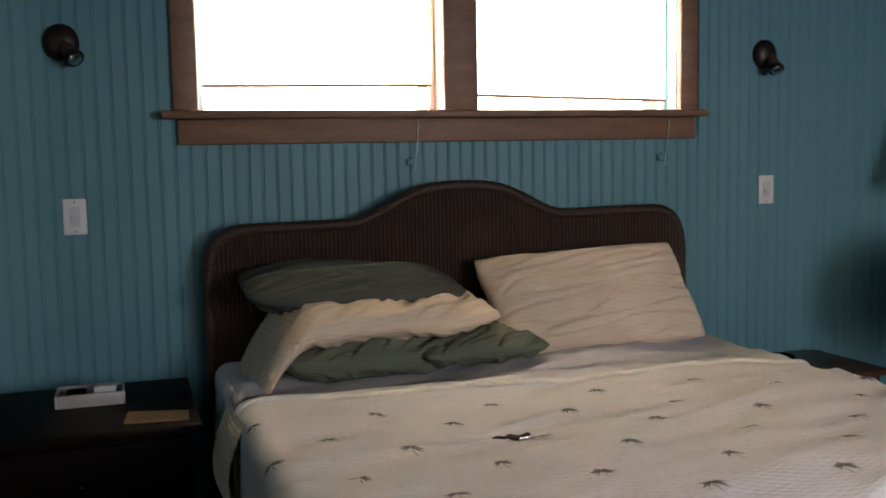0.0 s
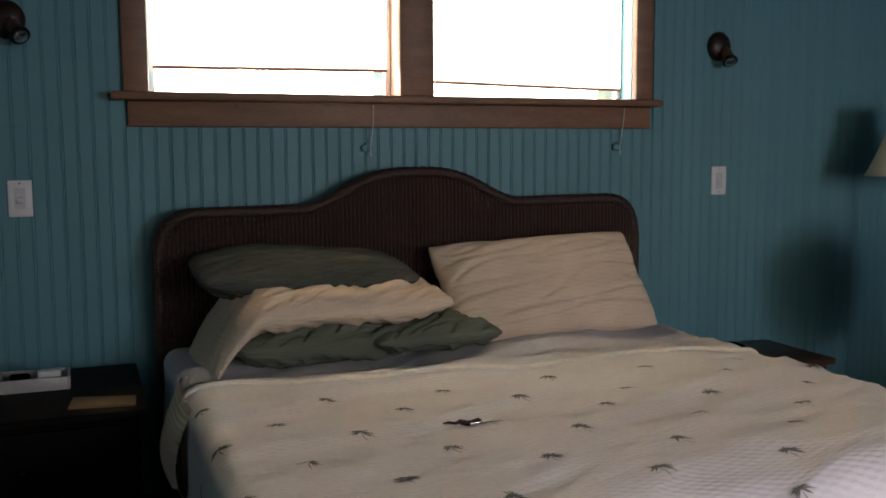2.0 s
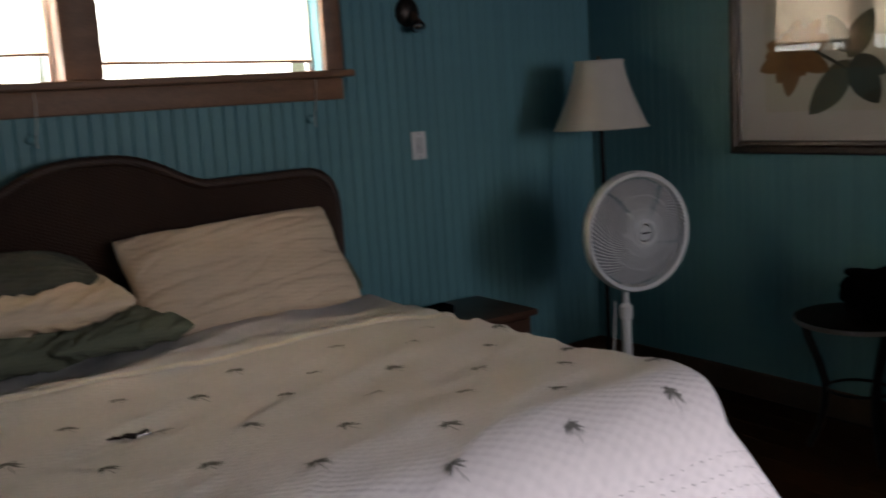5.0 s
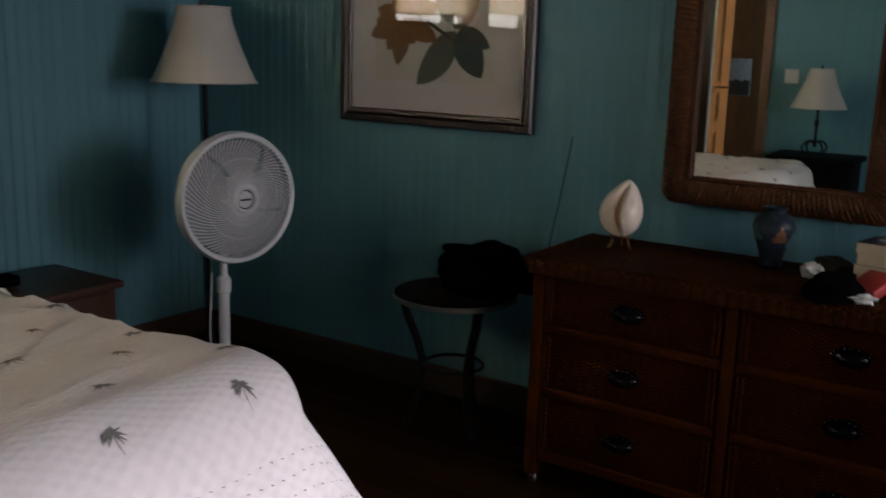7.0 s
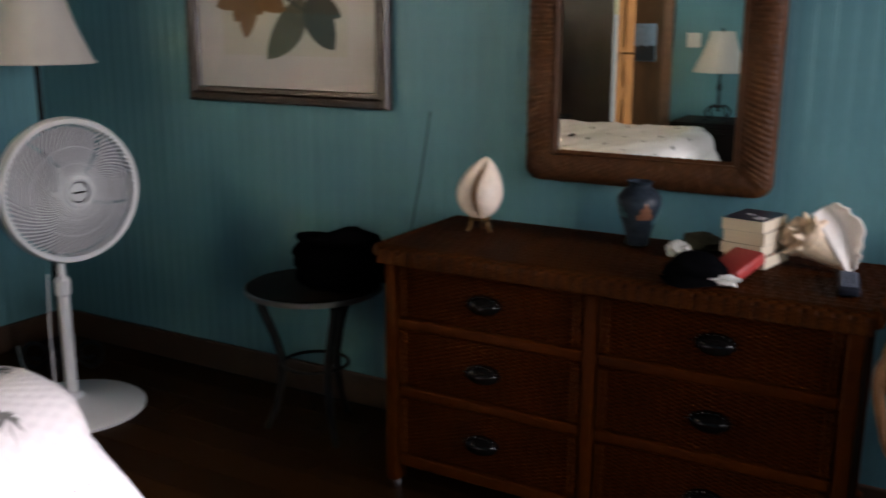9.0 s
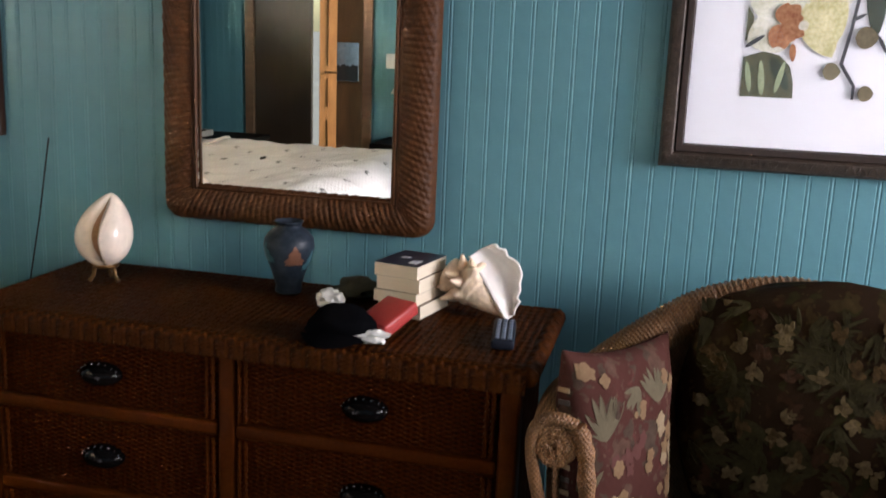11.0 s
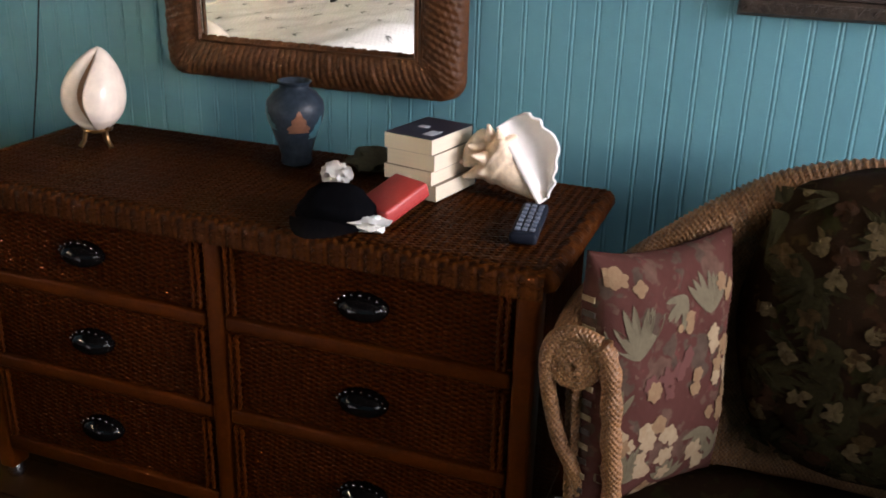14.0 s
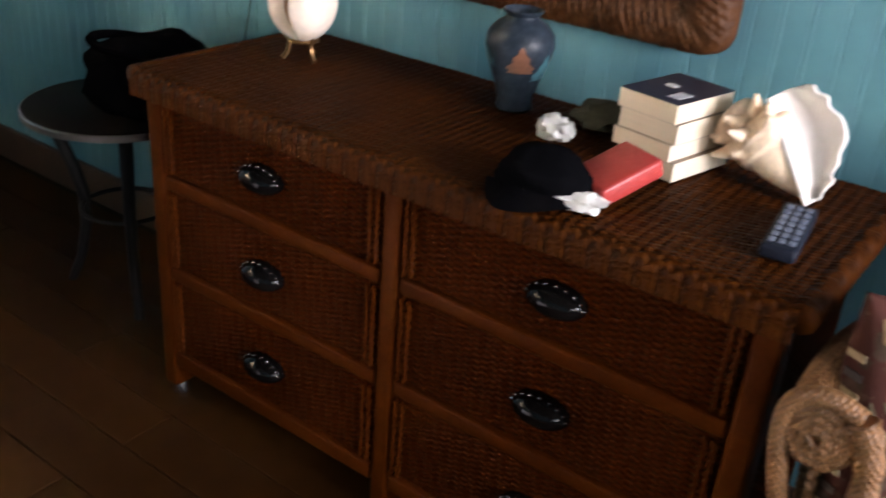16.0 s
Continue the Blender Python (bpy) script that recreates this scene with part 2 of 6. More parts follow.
PAGES = mat("book_pages", (0.68, 0.58, 0.44), 0.85, vary=0.08, stretch=(1, 1, 30), bump=0.3)
BOOKCOVER = mat("book_cover_dark", (0.020, 0.026, 0.045), 0.35, bump=0.05)
COVERTAN = mat("book_cover_tan", (0.22, 0.17, 0.12), 0.5, bump=0.05)
COVERWHITE = mat("book_cover_light", (0.6, 0.6, 0.62), 0.4, bump=0.0)
REDCLOTH = mat("red_leather", (0.36, 0.035, 0.030), 0.45, bump=0.2)
BLACKCLOTH = mat("black_cloth", (0.0030, 0.0030, 0.0036), 0.95, bump=0.3, spec=0.0)
PAPER = mat("white_paper", (0.66, 0.64, 0.60), 0.8, bump=0.05)
# envelope and dish colours hold the shade of the dim bedside corner
YELLOWPAPER = mat("yellow_envelope_shaded", (0.17, 0.10, 0.04), 0.7, bump=0.05)
DISHSHADED = mat("white_dish_shaded", (0.42, 0.38, 0.36), 0.35, bump=0.02)
REMOTE = mat("remote_blue_black", (0.008, 0.010, 0.018), 0.6, spec=0.2, bump=0.0)
KEYPADS = mat("remote_keys", (0.11, 0.13, 0.18), 0.5, bump=0.0)
FRAMEBROWN = mat("picture_frame_wood", (0.030, 0.017, 0.012), 0.4, vary=0.4, scale=30, fine=120, bump=0.3, bump_scale=160)
FRAMEDARK = mat("picture_frame_dark", (0.024, 0.0095, 0.0055), 0.35, vary=0.35, scale=30, fine=120, bump=0.15, bump_scale=160)
FRAMEGILT = mat("picture_frame_gilt", (0.058, 0.040, 0.029), 0.42, metal=0.2, vary=0.6, scale=60, fine=200, bump=0.5, bump_scale=200)
MATBOARD = mat("mat_board", (0.66, 0.63, 0.66), 0.8, vary=0.02, bump=0.05)
MATCREAM = mat("mat_board_cream", (0.56, 0.50, 0.44), 0.8, vary=0.03, bump=0.05)
PRINTPAPER = mat("print_paper", (0.52, 0.46, 0.36), 0.8, vary=0.06, bump=0.05)
GLASS = glass("window_glass")
PICGLASS = glass("picture_glass")
SLAT = bpy.data.materials.new("blind_slat")
SLAT.use_nodes = True
_b = SLAT.node_tree.nodes["Principled BSDF"]
_t, _m = SLAT.node_tree.nodes.new("ShaderNodeBsdfTranslucent"), SLAT.node_tree.nodes.new("ShaderNodeMixShader")
_b.inputs["Base Color"].default_value, _b.inputs["Roughness"].default_value = (0.72, 0.62, 0.46, 1), 0.5
_t.inputs["Color"].default_value = (0.85, 0.72, 0.55, 1)
_m.inputs[0].default_value = 0.75
SLAT.node_tree.links.new(_b.outputs[0], _m.inputs[1])
SLAT.node_tree.links.new(_t.outputs[0], _m.inputs[2])
SLAT.node_tree.links.new(_m.outputs[0], SLAT.node_tree.nodes["Material Output"].inputs[0])
MIRROR = bpy.data.materials.new("mirror_silver")
MIRROR.use_nodes = True
_b = MIRROR.node_tree.nodes["Principled BSDF"]
_b.inputs["Base Color"].default_value, _b.inputs["Metallic"].default_value, _b.inputs["Roughness"].default_value = (0.78, 0.81, 0.75, 1), 1.0, 0.0


def paint(name, color, **kw):
    return mat(name, color, kw.pop("rough", 0.75), vary=kw.pop("vary", 0.3), scale=kw.pop("scale", 25), fine=120, bump=0.03, **kw)


# ---- building helpers ----
def box(bm, lo, hi, bevel=0.0, seg=2):
    r = bmesh.ops.create_cube(bm, size=1.0, matrix=Matrix.LocRotScale([(a + b) / 2 for a, b in zip(lo, hi)], None, [b - a for a, b in zip(lo, hi)]))
    if bevel:
        edges = {e for v in r["verts"] for e in v.link_edges}
        bmesh.ops.bevel(bm, geom=list(edges), offset=bevel, segments=seg, affect="EDGES", profile=0.5)
    return bm


def grid(bm, f, nu, nv, close_u=False):
    """A surface f(u, v), u and v from 0 to 1."""
    rows = [[bm.verts.new(f(i / nu, j / nv)) for j in range(nv + 1)] for i in range(nu if close_u else nu + 1)]
    for i in range(nu):
        a, b = rows[i], rows[(i + 1) % len(rows)]
        for j in range(nv):
            try:
                bm.faces.new((a[j], b[j], b[j + 1], a[j + 1]))
            except ValueError:
                pass
    return rows


def lathe(bm, profile, at=(0, 0, 0), n=32, cap=True):
    rows = []
    for r, z in profile:
        rows.append([bm.verts.new((at[0] + r * math.cos(2 * math.pi * i / n), at[1] + r * math.sin(2 * math.pi * i / n), at[2] + z)) for i in range(n)])
    for a, b in zip(rows, rows[1:]):
        for i in range(n):
            bm.faces.new((a[i], a[(i + 1) % n], b[(i + 1) % n], b[i]))
    if cap:
        bm.faces.new(rows[0][::-1])
        bm.faces.new(rows[-1])
    return bm


def tube(bm, pts, r, n=8, closed=False):
    """A round bar along a line of points; r is one radius or one for each point."""
    pts = [Vector(p) for p in pts]
    rad = list(r) if isinstance(r, (list, tuple)) else [r] * len(pts)
    rows, side = [], None
    for i, p in enumerate(pts):
        a = pts[i - 1] if (i or closed) else p
        b = pts[(i + 1) % len(pts)] if (closed or i < len(pts) - 1) else p
        t = (b - a).normalized()
        if side is None:
            side = t.orthogonal().normalized()
        side = (side - t * side.dot(t)).normalized()
        up = t.cross(side)
        rows.append([bm.verts.new(p + (side * math.cos(2 * math.pi * k / n) + up * math.sin(2 * math.pi * k / n)) * rad[i]) for k in range(n)])
    pairs = list(zip(rows, rows[1:])) + ([(rows[-1], rows[0])] if closed else [])
    for a, b in pairs:
        for k in range(n):
            bm.faces.new((a[k], a[(k + 1) % n], b[(k + 1) % n], b[k]))
    if not closed:
        bm.faces.new(rows[0][::-1])
        bm.faces.new(rows[-1])
    return bm


def slab(bm, outline, lift, base=0.0):
    """A flat plate: outline(s) of Vectors in a plane, thickened by the vector lift."""
    lift = Vector(lift)
    lo = [bm.verts.new(Vector(p)) for p in outline]
    hi = [bm.verts.new(Vector(p) + lift) for p in outline]
    n = len(lo)
    bm.faces.new(lo[::-1])
    bm.faces.new(hi)
    for i in range(n):
        bm.faces.new((lo[i], lo[(i + 1) % n], hi[(i + 1) % n], hi[i]))
    return bm


def mesh_of(name, bm, material, smooth=True, angle=40):
    bmesh.ops.recalc_face_normals(bm, faces=bm.faces)
    me = bpy.data.meshes.new(name)
    bm.to_mesh(me)
    bm.free()
    me.materials.append(material)
    if smooth:
        me.polygons.foreach_set("use_smooth", [True] * len(me.polygons))
        me.set_sharp_from_angle(angle=radians(angle))
    return me


def part(name, bm, material, parent, label="", smooth=True, angle=40):
    ob = new(name, bm if isinstance(bm, bpy.types.Mesh) else mesh_of(name, bm, material, smooth, angle))
    if parent is not None:
        ob.parent = parent
        if parent.type == "EMPTY":
            ob.matrix_parent_inverse = parent.matrix_basis.inverted()
    return tagged(ob, label) if label else ob


def thing(name, at, label, category, group="", kind=""):
    ob = new(name)
    ob.empty_display_size = 0.1
    ob.matrix_basis = Matrix.Translation(at)
    return tagged(ob, label, category, group, kind)


def solid(name, bm, material, label, category, group="", kind="", smooth=True):
    return tagged(part(name, bm, material, None, "", smooth), label, category, group, kind)


B = bmesh.new

# ---- the room ----
X0, X1, Y0, Y1, H = -0.20, 4.25, -2.40, 3.55, 2.55
WX0, WX1, WZ0, WZ1 = 0.87, 2.768, 1.505, 2.12       # the pair of north windows


def structure(name, bm, material, label, category, smooth=False):
    return tagged(part(name, bm, material, None, "", smooth), label, category, kind="structure")


bm = B()
box(bm, (X0 - 0.2, Y0 - 0.2, -0.12), (X1 + 0.2, Y1 + 0.2, -0.012))
floor = structure("floor", bm, DARKWOOD, "dark stained wooden plank floor", "floor")
bm = B()
box(bm, (X0 - 0.2, Y0 - 0.2, H), (X1 + 0.2, Y1 + 0.2, H + 0.1))
structure("ceiling", bm, CEIL, "unseen ceiling, coloured dark to cut bounced light", "ceiling")
bm = B()
F = Y1 + 0.010
for lo, hi in (((X0 - 0.15, 0), (WX0, H)), ((WX1, 0), (X1 + 0.15, H)), ((WX0, 0), (WX1, WZ0)), ((WX0, WZ1), (WX1, H))):
    box(bm, (lo[0], F, lo[1]), (hi[0], F + 0.13, hi[1]))
wall_north = structure("wall_north", bm, TEAL_FLAT, "teal painted beadboard wall behind the bed", "wall")
bm = B()
box(bm, (X1 + 0.010, Y0 - 0.15, 0), (X1 + 0.14, F, H))
wall_east = structure("wall_east", bm, TEAL_FLAT, "teal painted beadboard wall with pictures and mirror", "wall")
DY0, DY1, DZ = 2.27, 3.12, 2.0                     # west doorway
bm = B()
for y0, y1, z0 in ((Y0 - 0.15, DY0, 0), (DY1, F, 0), (DY0, DY1, DZ)):
    box(bm, (X0 - 0.13, y0, z0), (X0 - 0.010, y1, H))
wall_west = structure("wall_west", bm, TEAL_FLAT, "teal painted wall with double doorway", "wall")
SX0, SX1, SZ0, SZ1 = 0.90, 2.80, 0.92, 2.06        # south windows
TX0, TX1 = 3.05, 4.05
bm = B()
for a, b in (((X0, 0), (SX0, H)), ((TX1, 0), (X1 + 0.010, H)), ((SX0, 0), (TX1, SZ0)), ((SX0, SZ1), (TX1, H)), ((SX1, SZ0), (TX0, SZ1))):
    box(bm, (a[0], Y0 - 0.13, a[1]), (b[0], Y0, b[1]))
structure("wall_south", bm, TEAL_FLAT, "teal painted wall with a wide window opening", "wall")


# added ground sheet, pale so the gap in the doorway shows bright
bm = B()
box(bm, (-150, -150, -0.30), (150, 150, -0.14))
structure("ground", bm, mat("pale_ground", (0.36, 0.33, 0.27), 0.9, vary=0.2, scale=0.5, fine=8), "added pale ground outside, bright through the door gap", "ground")

# ---- the bed ----
BX0, BX1, BF, BT = 0.93, 2.73, 1.71, 0.645         # the flat top: sides, foot, height


def spread_point(a, b, lift=0.0):
    """The draped spread at the flat cloth coordinates (a, b)."""
    da = min(0.0, a - BX0) + max(0.0, a - BX1)
    db = min(0.0, b - BF)
    r = math.hypot(da, db)
    x, y = min(max(a, BX0), BX1), max(b, BF)
    fold = noise.noise(Vector((a * 1.3 + b * 0.8, b * 4.6 - a * 1.6, 1.7))) * 0.026 + noise.noise(Vector((a * 3 + b, b * 10 - a * 3, 4.2))) * 0.012 + (0.5 - abs(noise.noise(Vector((a * 1.6 + b * 1.2, b * 6.5 - a * 3.4, 8.8))))) ** 3 * 0.06
    z = BT + fold + lift - 0.030 * min(1.0, max(0.0, (a - 2.15) / 0.5)) ** 2 * min(1.0, max(0.0, (b - 2.05) / 0.6))
    if r > 1e-6:
        ux, uy = da / r, db / r
        R = 0.055 + 0.085 * uy * uy
        both = abs(2 * ux * uy)
        flare = 0.02 + 0.38 * uy * uy + 0.30 * both
        if r < R * math.pi / 2:
            out, down = (R + lift) * math.sin(r / R), R * (1 - math.cos(r / R))
        else:
            s = r - R * math.pi / 2
            out, down = R + lift + s * flare, R + s * math.sqrt(1 - flare * flare)
            out += 0.009 * math.sin((a * abs(uy) + b * abs(ux)) * 17 + 1.0) * min(1.0, s * 4)
        x, y, z = x + ux * out, y + uy * out, max(z - down, 0.012 + lift)
    return Vector((x, y, z))


bed = thing("bed", (1.79, 2.4, 0), "king bed with dark wicker headboard and cream palm-tree quilt", "bed")


def head_top(x):
    d = abs(x - 1.785)
    z = 1.122 + 0.010 * (x - 1.785)
    if d < 0.43:
        z += 0.122 * (0.5 + 0.5 * math.cos(math.pi * (d / 0.43) ** 1.45))
    e = min(x - 0.855, 2.735 - x)
    if e < 0.13:
        z -= 0.13 - math.sqrt(max(0.0, 0.13 ** 2 - (0.13 - e) ** 2))
    return z


def head_face(u, v):
    x = 0.855 + 1.880 * u
    z = 0.30 + (head_top(x) - 0.30) * v
    return Vector((x, 3.435 - 0.0035 * math.sin(2 * math.pi * x / 0.015) + 0.012 * max(0, v - 0.93) / 0.07, z))


bm = B()
grid(bm, head_face, 1010, 24)
part("headboard_panel", bm, HEADWICK, bed, angle=80)
bm = B()
edge_pts = [(0.870, 3.45, 0.0), (0.870, 3.45, 0.6)] + [(0.870 + 1.850 * i / 90, 3.45, head_top(0.855 + 1.880 * i / 90) - 0.018) for i in range(0, 91)] + [(2.72, 3.45, 0.6), (2.72, 3.45, 0.0)]
fine = []
for p, q in zip(edge_pts, edge_pts[1:]):
    k = max(1, int((Vector(q) - Vector(p)).length / 0.008))
    fine += [tuple(Vector(p).lerp(Vector(q), i / k)) for i in range(k)]
tube(bm, fine + [edge_pts[-1]], [0.021 + 0.0015 * math.sin(i * 2.1) for i in range(len(fine) + 1)], 10)
part("headboard_rim", bm, HEADWICK, bed, "wound wicker rim", angle=80)
bm = B()
box(bm, (0.88, 3.455, 0.25), (2.70, 3.475, 1.0))
part("headboard_back", bm, HEADWICK, bed)
bm = B()
box(bm, (0.97, 1.80, 0.30), (2.72, 3.40, 0.615), 0.05, 3)
part("mattress", bm, SHEET, bed)
bm = B()
box(bm, (1.0, 1.84, 0.08), (2.69, 3.38, 0.30), 0.02)
part("box_base", bm, DARKWOOD, bed)
for lx in (1.05, 2.62):
    for ly in (1.92, 3.30):
        bm = B()
        lathe(bm, [(0.03, 0.0), (0.035, 0.09)], (lx, ly, 0.0), 12)
        part("leg", bm, DARKWOOD, bed)
OVER, HEAD = 0.44, 2.77
bm = B()
A0, A1, Bf = BX0 - OVER, BX1 + OVER, BF - 0.60
grid(bm, lambda u, v: spread_point(A0 + (A1 - A0) * u, Bf + (HEAD - Bf) * v), 150, 110)
quilt = part("bedspread", bm, QUILT, bed, "cream woven quilt with grey palm trees", angle=180)
bm = B()
tube(bm, [spread_point(A0 + (A1 - A0) * i / 120, HEAD + 0.012 * math.sin(i * 0.11), 0.005) for i in range(121)], 0.008, 6)
part("piping", bm, PIPING, quilt, "cream edge piping")
bm = B()
grid(bm, lambda u, v: spread_point(A0 + 0.1 + (A1 - A0 - 0.2) * u, HEAD - 0.03 + 0.20 * v, 0.010 * math.sin(math.pi * min(1, v * 1.3)) - 0.004), 120, 20)
part("quilt_fold", bm, QUILT, bed, "turned-down quilt band", angle=180)
bm = B()
grid(bm, lambda u, v: spread_point(A0 + 0.16 + (A1 - A0 - 0.32) * u, HEAD + 0.13 + 0.49 * v, 0.006 * noise.noise(Vector((u * 30, v * 6, 9)))), 120, 24)
part("bed_sheet", bm, SHEET, bed, "white sheet", angle=180)
bm = B()


def hanging(u, v):
    """The loose sheet that bulges out under the quilt at the head end."""
    y = 2.66 + 0.66 * u
    fall = 0.27 * v
    out = 0.035 + 0.055 * math.sin(math.pi * v * 0.9) + 0.016 * math.sin(u * 17 + 2.5 * v) * v
    return Vector((BX0 - 0.02 - out * (0.4 + 0.6 * math.sin(math.pi * min(1, u * 1.6 + 0.1)) ** 0.5), y, BT - 0.01 - fall + 0.012 * math.sin(u * 11) * v))


grid(bm, hanging, 60, 18)
part("hanging_sheet", bm, CREAM, bed, "loose cream sheet at the side", angle=180)
rng = random.Random(5)
spots = [(1.06 + 0.1645 * i + (0.075 if j == 5 else 0.0), 2.405 - 0.162 * j + (0.012 if j == 5 else 0.0), 0.95) for i in range(-4, 14) for j in range(-2, 6) if (i + j) % 2 == 0]
for a, b, scale in spots:
    if b > HEAD - 0.05 or a < A0 + 0.08 or a > A1 - 0.08:
        continue
    bm = B()
    turn, size = rng.uniform(-0.25, 0.25), scale * rng.uniform(0.92, 1.08)

    def flat(p, q):
        c, s = math.cos(turn), math.sin(turn)
        return spread_point(a + (p * c - q * s) * size, b + (p * s + q * c) * size, 0.0026)

    def ribbon(line, width, lift):
        prev = None
        for i, (p, q) in enumerate(line):
            p1, q1 = line[min(i + 1, len(line) - 1)]
            p0, q0 = line[max(i - 1, 0)]
            d = math.hypot(p1 - p0, q1 - q0) or 1.0
            w = width * math.sin(math.pi * min(0.97, 0.12 + 0.85 * i / (len(line) - 1)))
            nx, ny = -(q1 - q0) / d * w, (p1 - p0) / d * w
            cur = (bm.verts.new(flat(p + nx, q + ny) + Vector((0, 0, lift))), bm.verts.new(flat(p - nx, q - ny) + Vector((0, 0, lift))))
            if prev:
                bm.faces.new((prev[0], cur[0], cur[1], prev[1]))
            prev = cur
    # fronds arch up and out from the crown and droop at their tips; the trunk curves down
    for k in range(17):
        ang = radians(-38 + 256 * k / 16) + rng.uniform(-0.12, 0.12)
        ln, sag = rng.uniform(0.022, 0.036), rng.uniform(0.006, 0.015)
        ribbon([(math.cos(ang) * ln * f, math.sin(ang) * ln * f * 0.8 - sag * f * f + 0.014) for f in (0, 0.25, 0.5, 0.75, 1.0)], 0.0024, 0.00014 * k)
    ribbon([(0.009 * f * f, 0.012 - 0.048 * f) for f in (0, 0.25, 0.5, 0.75, 1.0)], 0.0013, 0.0)
    part("palm_print", bm, PALM, quilt, smooth=False)


bm = B()
for r in range(7):
    for k in range(74):
        a, b = A0 + 0.10 + 0.034 * k + 0.017 * (r % 2), 1.45 - 0.044 * r
        bm.faces.new([bm.verts.new(spread_point(a + p, b + q, 0.0022)) for p, q in ((-0.004, -0.001), (0.004, -0.002), (0.004, 0.0005), (-0.004, 0.0015))])
tagged(part("stitch_dash", bm, PALM, quilt, "rows of small grey stitched dashes", smooth=False), kind="stuff")


def pillow(name, at, w, d, h, turn, material, label, wrinkle=0.008, seed=0.0, droop=0.0, ear=0.0, lean=0.5, taper=0.0):
    """A stuffed pillow lying flat, then turned: tapered ends, drawn-out corners, a seam and long soft folds."""
    m = Matrix.Translation(at) @ Euler([radians(t) for t in turn]).to_matrix().to_4x4()
    bm = B()

    def face(sign):
        def f(u, v):
            p, q = 2 * u - 1, 2 * v - 1
            full = max(0.0, (1 - abs(p) ** 2.9) * (1 - abs(q) ** 2.6)) ** 0.56
            pull = 1 - (0.13 - ear) * (p * q) ** 4
            x = p * w / 2 * (1 - (0.03 + ear) * (1 - q * q) * abs(p) ** 4) * pull
            y = q * d / 2 * (1 - (0.04 + ear) * (1 - p * p) * abs(q) ** 4) * pull
            along, across = p * 1.5 + q * 0.5 * lean, q * 1.6 - p * lean * 1.6
            swell = noise.noise(Vector((p * 1.3 + seed, q * 1.5, seed * 3)))
            fold = noise.noise(Vector((along * 0.8 + seed, across * 1.9, seed * 2)))
            crease = abs(noise.noise(Vector((along * 0.9 - seed, across * 2.6 + 0.4 * swell, 5 + seed))))
            fine = noise.noise(Vector((along * 3 + seed, across * 7, seed)))
            ends = 0.75 + 0.25 * abs(p) ** 2
            z = sign * h / 2 * full * (1 - taper * max(0.0, p + 0.25) ** 2 * 0.64) + wrinkle * min(1, full * 1.5) * (0.9 * swell + (0.9 * fold - 1.1 * max(0.0, 0.22 - crease) / 0.22 + 0.22 * fine) * ends)
            z -= droop * max(0, -p - 0.5) ** 1.3 * 3.2
            return m @ Vector((x, y, z))
        return f
    grid(bm, face(1), 90, 60)
    grid(bm, face(-1), 90, 60)
    bmesh.ops.remove_doubles(bm, verts=bm.verts, dist=0.0008)
    return tagged(part(name, bm, material, None, angle=180), label, "pillow", "pillows on the bed")


pillow("pillow", (2.208, 3.235, 0.808), 0.86, 0.44, 0.22, (53, -2, 0), CREAM, "plump cream pillow leaning against the headboard", 0.017, 1.0, 0.0, 0.06, 0.25)
pillow("pillow", (2.42, 3.35, 0.71), 0.62, 0.22, 0.09, (40, 0, -3), GREENCLOTH, "green pillow tucked behind the cream one", 0.006, 8.0)
pillow("pillow", (1.355, 3.17, 0.718), 0.66, 0.42, 0.150, (3, 0, 3), GREENCLOTH, "sage green pillow at the bottom of the stack", 0.022, 2.0, 0.0, 0.0, 0.9)
pillow("pillow", (1.69, 3.13, 0.712), 0.48, 0.38, 0.105, (2, 0, 5), GREENCLOTH, "sage green pillow lying under the cream one", 0.016, 3.0, 0.0, 0.04, 0.8)
pillow("pillow", (1.345, 3.17, 0.832), 0.87, 0.46, 0.140, (6, 0, 2), CREAM, "crumpled cream pillow in the middle of the stack", 0.018, 4.0, 0.20, 0.03, 1.3)
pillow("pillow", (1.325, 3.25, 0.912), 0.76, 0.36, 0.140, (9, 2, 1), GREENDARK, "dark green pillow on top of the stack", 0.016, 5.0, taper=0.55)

# a small carved lizard clip on the quilt
bm = B()
p0 = spread_point(1.505, 2.275, 0.008)
tube(bm, [p0 + Vector((-0.035 + 0.07 * i / 10, 0.005 * math.sin(i * 0.8), 0.002 * math.sin(i))) for i in range(11)], [0.002, 0.004, 0.006, 0.007, 0.007, 0.007, 0.006, 0.006, 0.005, 0.007, 0.004], 8)
tube(bm, [p0 + Vector((-0.03, 0.0, 0)), p0 + Vector((-0.045, 0.02, -0.002)), p0 + Vector((-0.06, 0.018, -0.004))], 0.004, 6)
hairclip = solid("hair_clip", bm, BRONZE, "small dark hair clip lying on the quilt", "hair clip")
bm = B()
box(bm, p0 + Vector((0.000, -0.012, -0.005)), p0 + Vector((0.036, -0.006, 0.001)), 0.002)
part("silver_bar", bm, STEEL, hairclip, "bright silver edge")


# ---- windows ----
def trim_board(name, lo, hi, material, parent, bevel=0.006, label=""):
    bm = B()
    box(bm, lo, hi, bevel)
    return part(name, bm, material, parent, label)


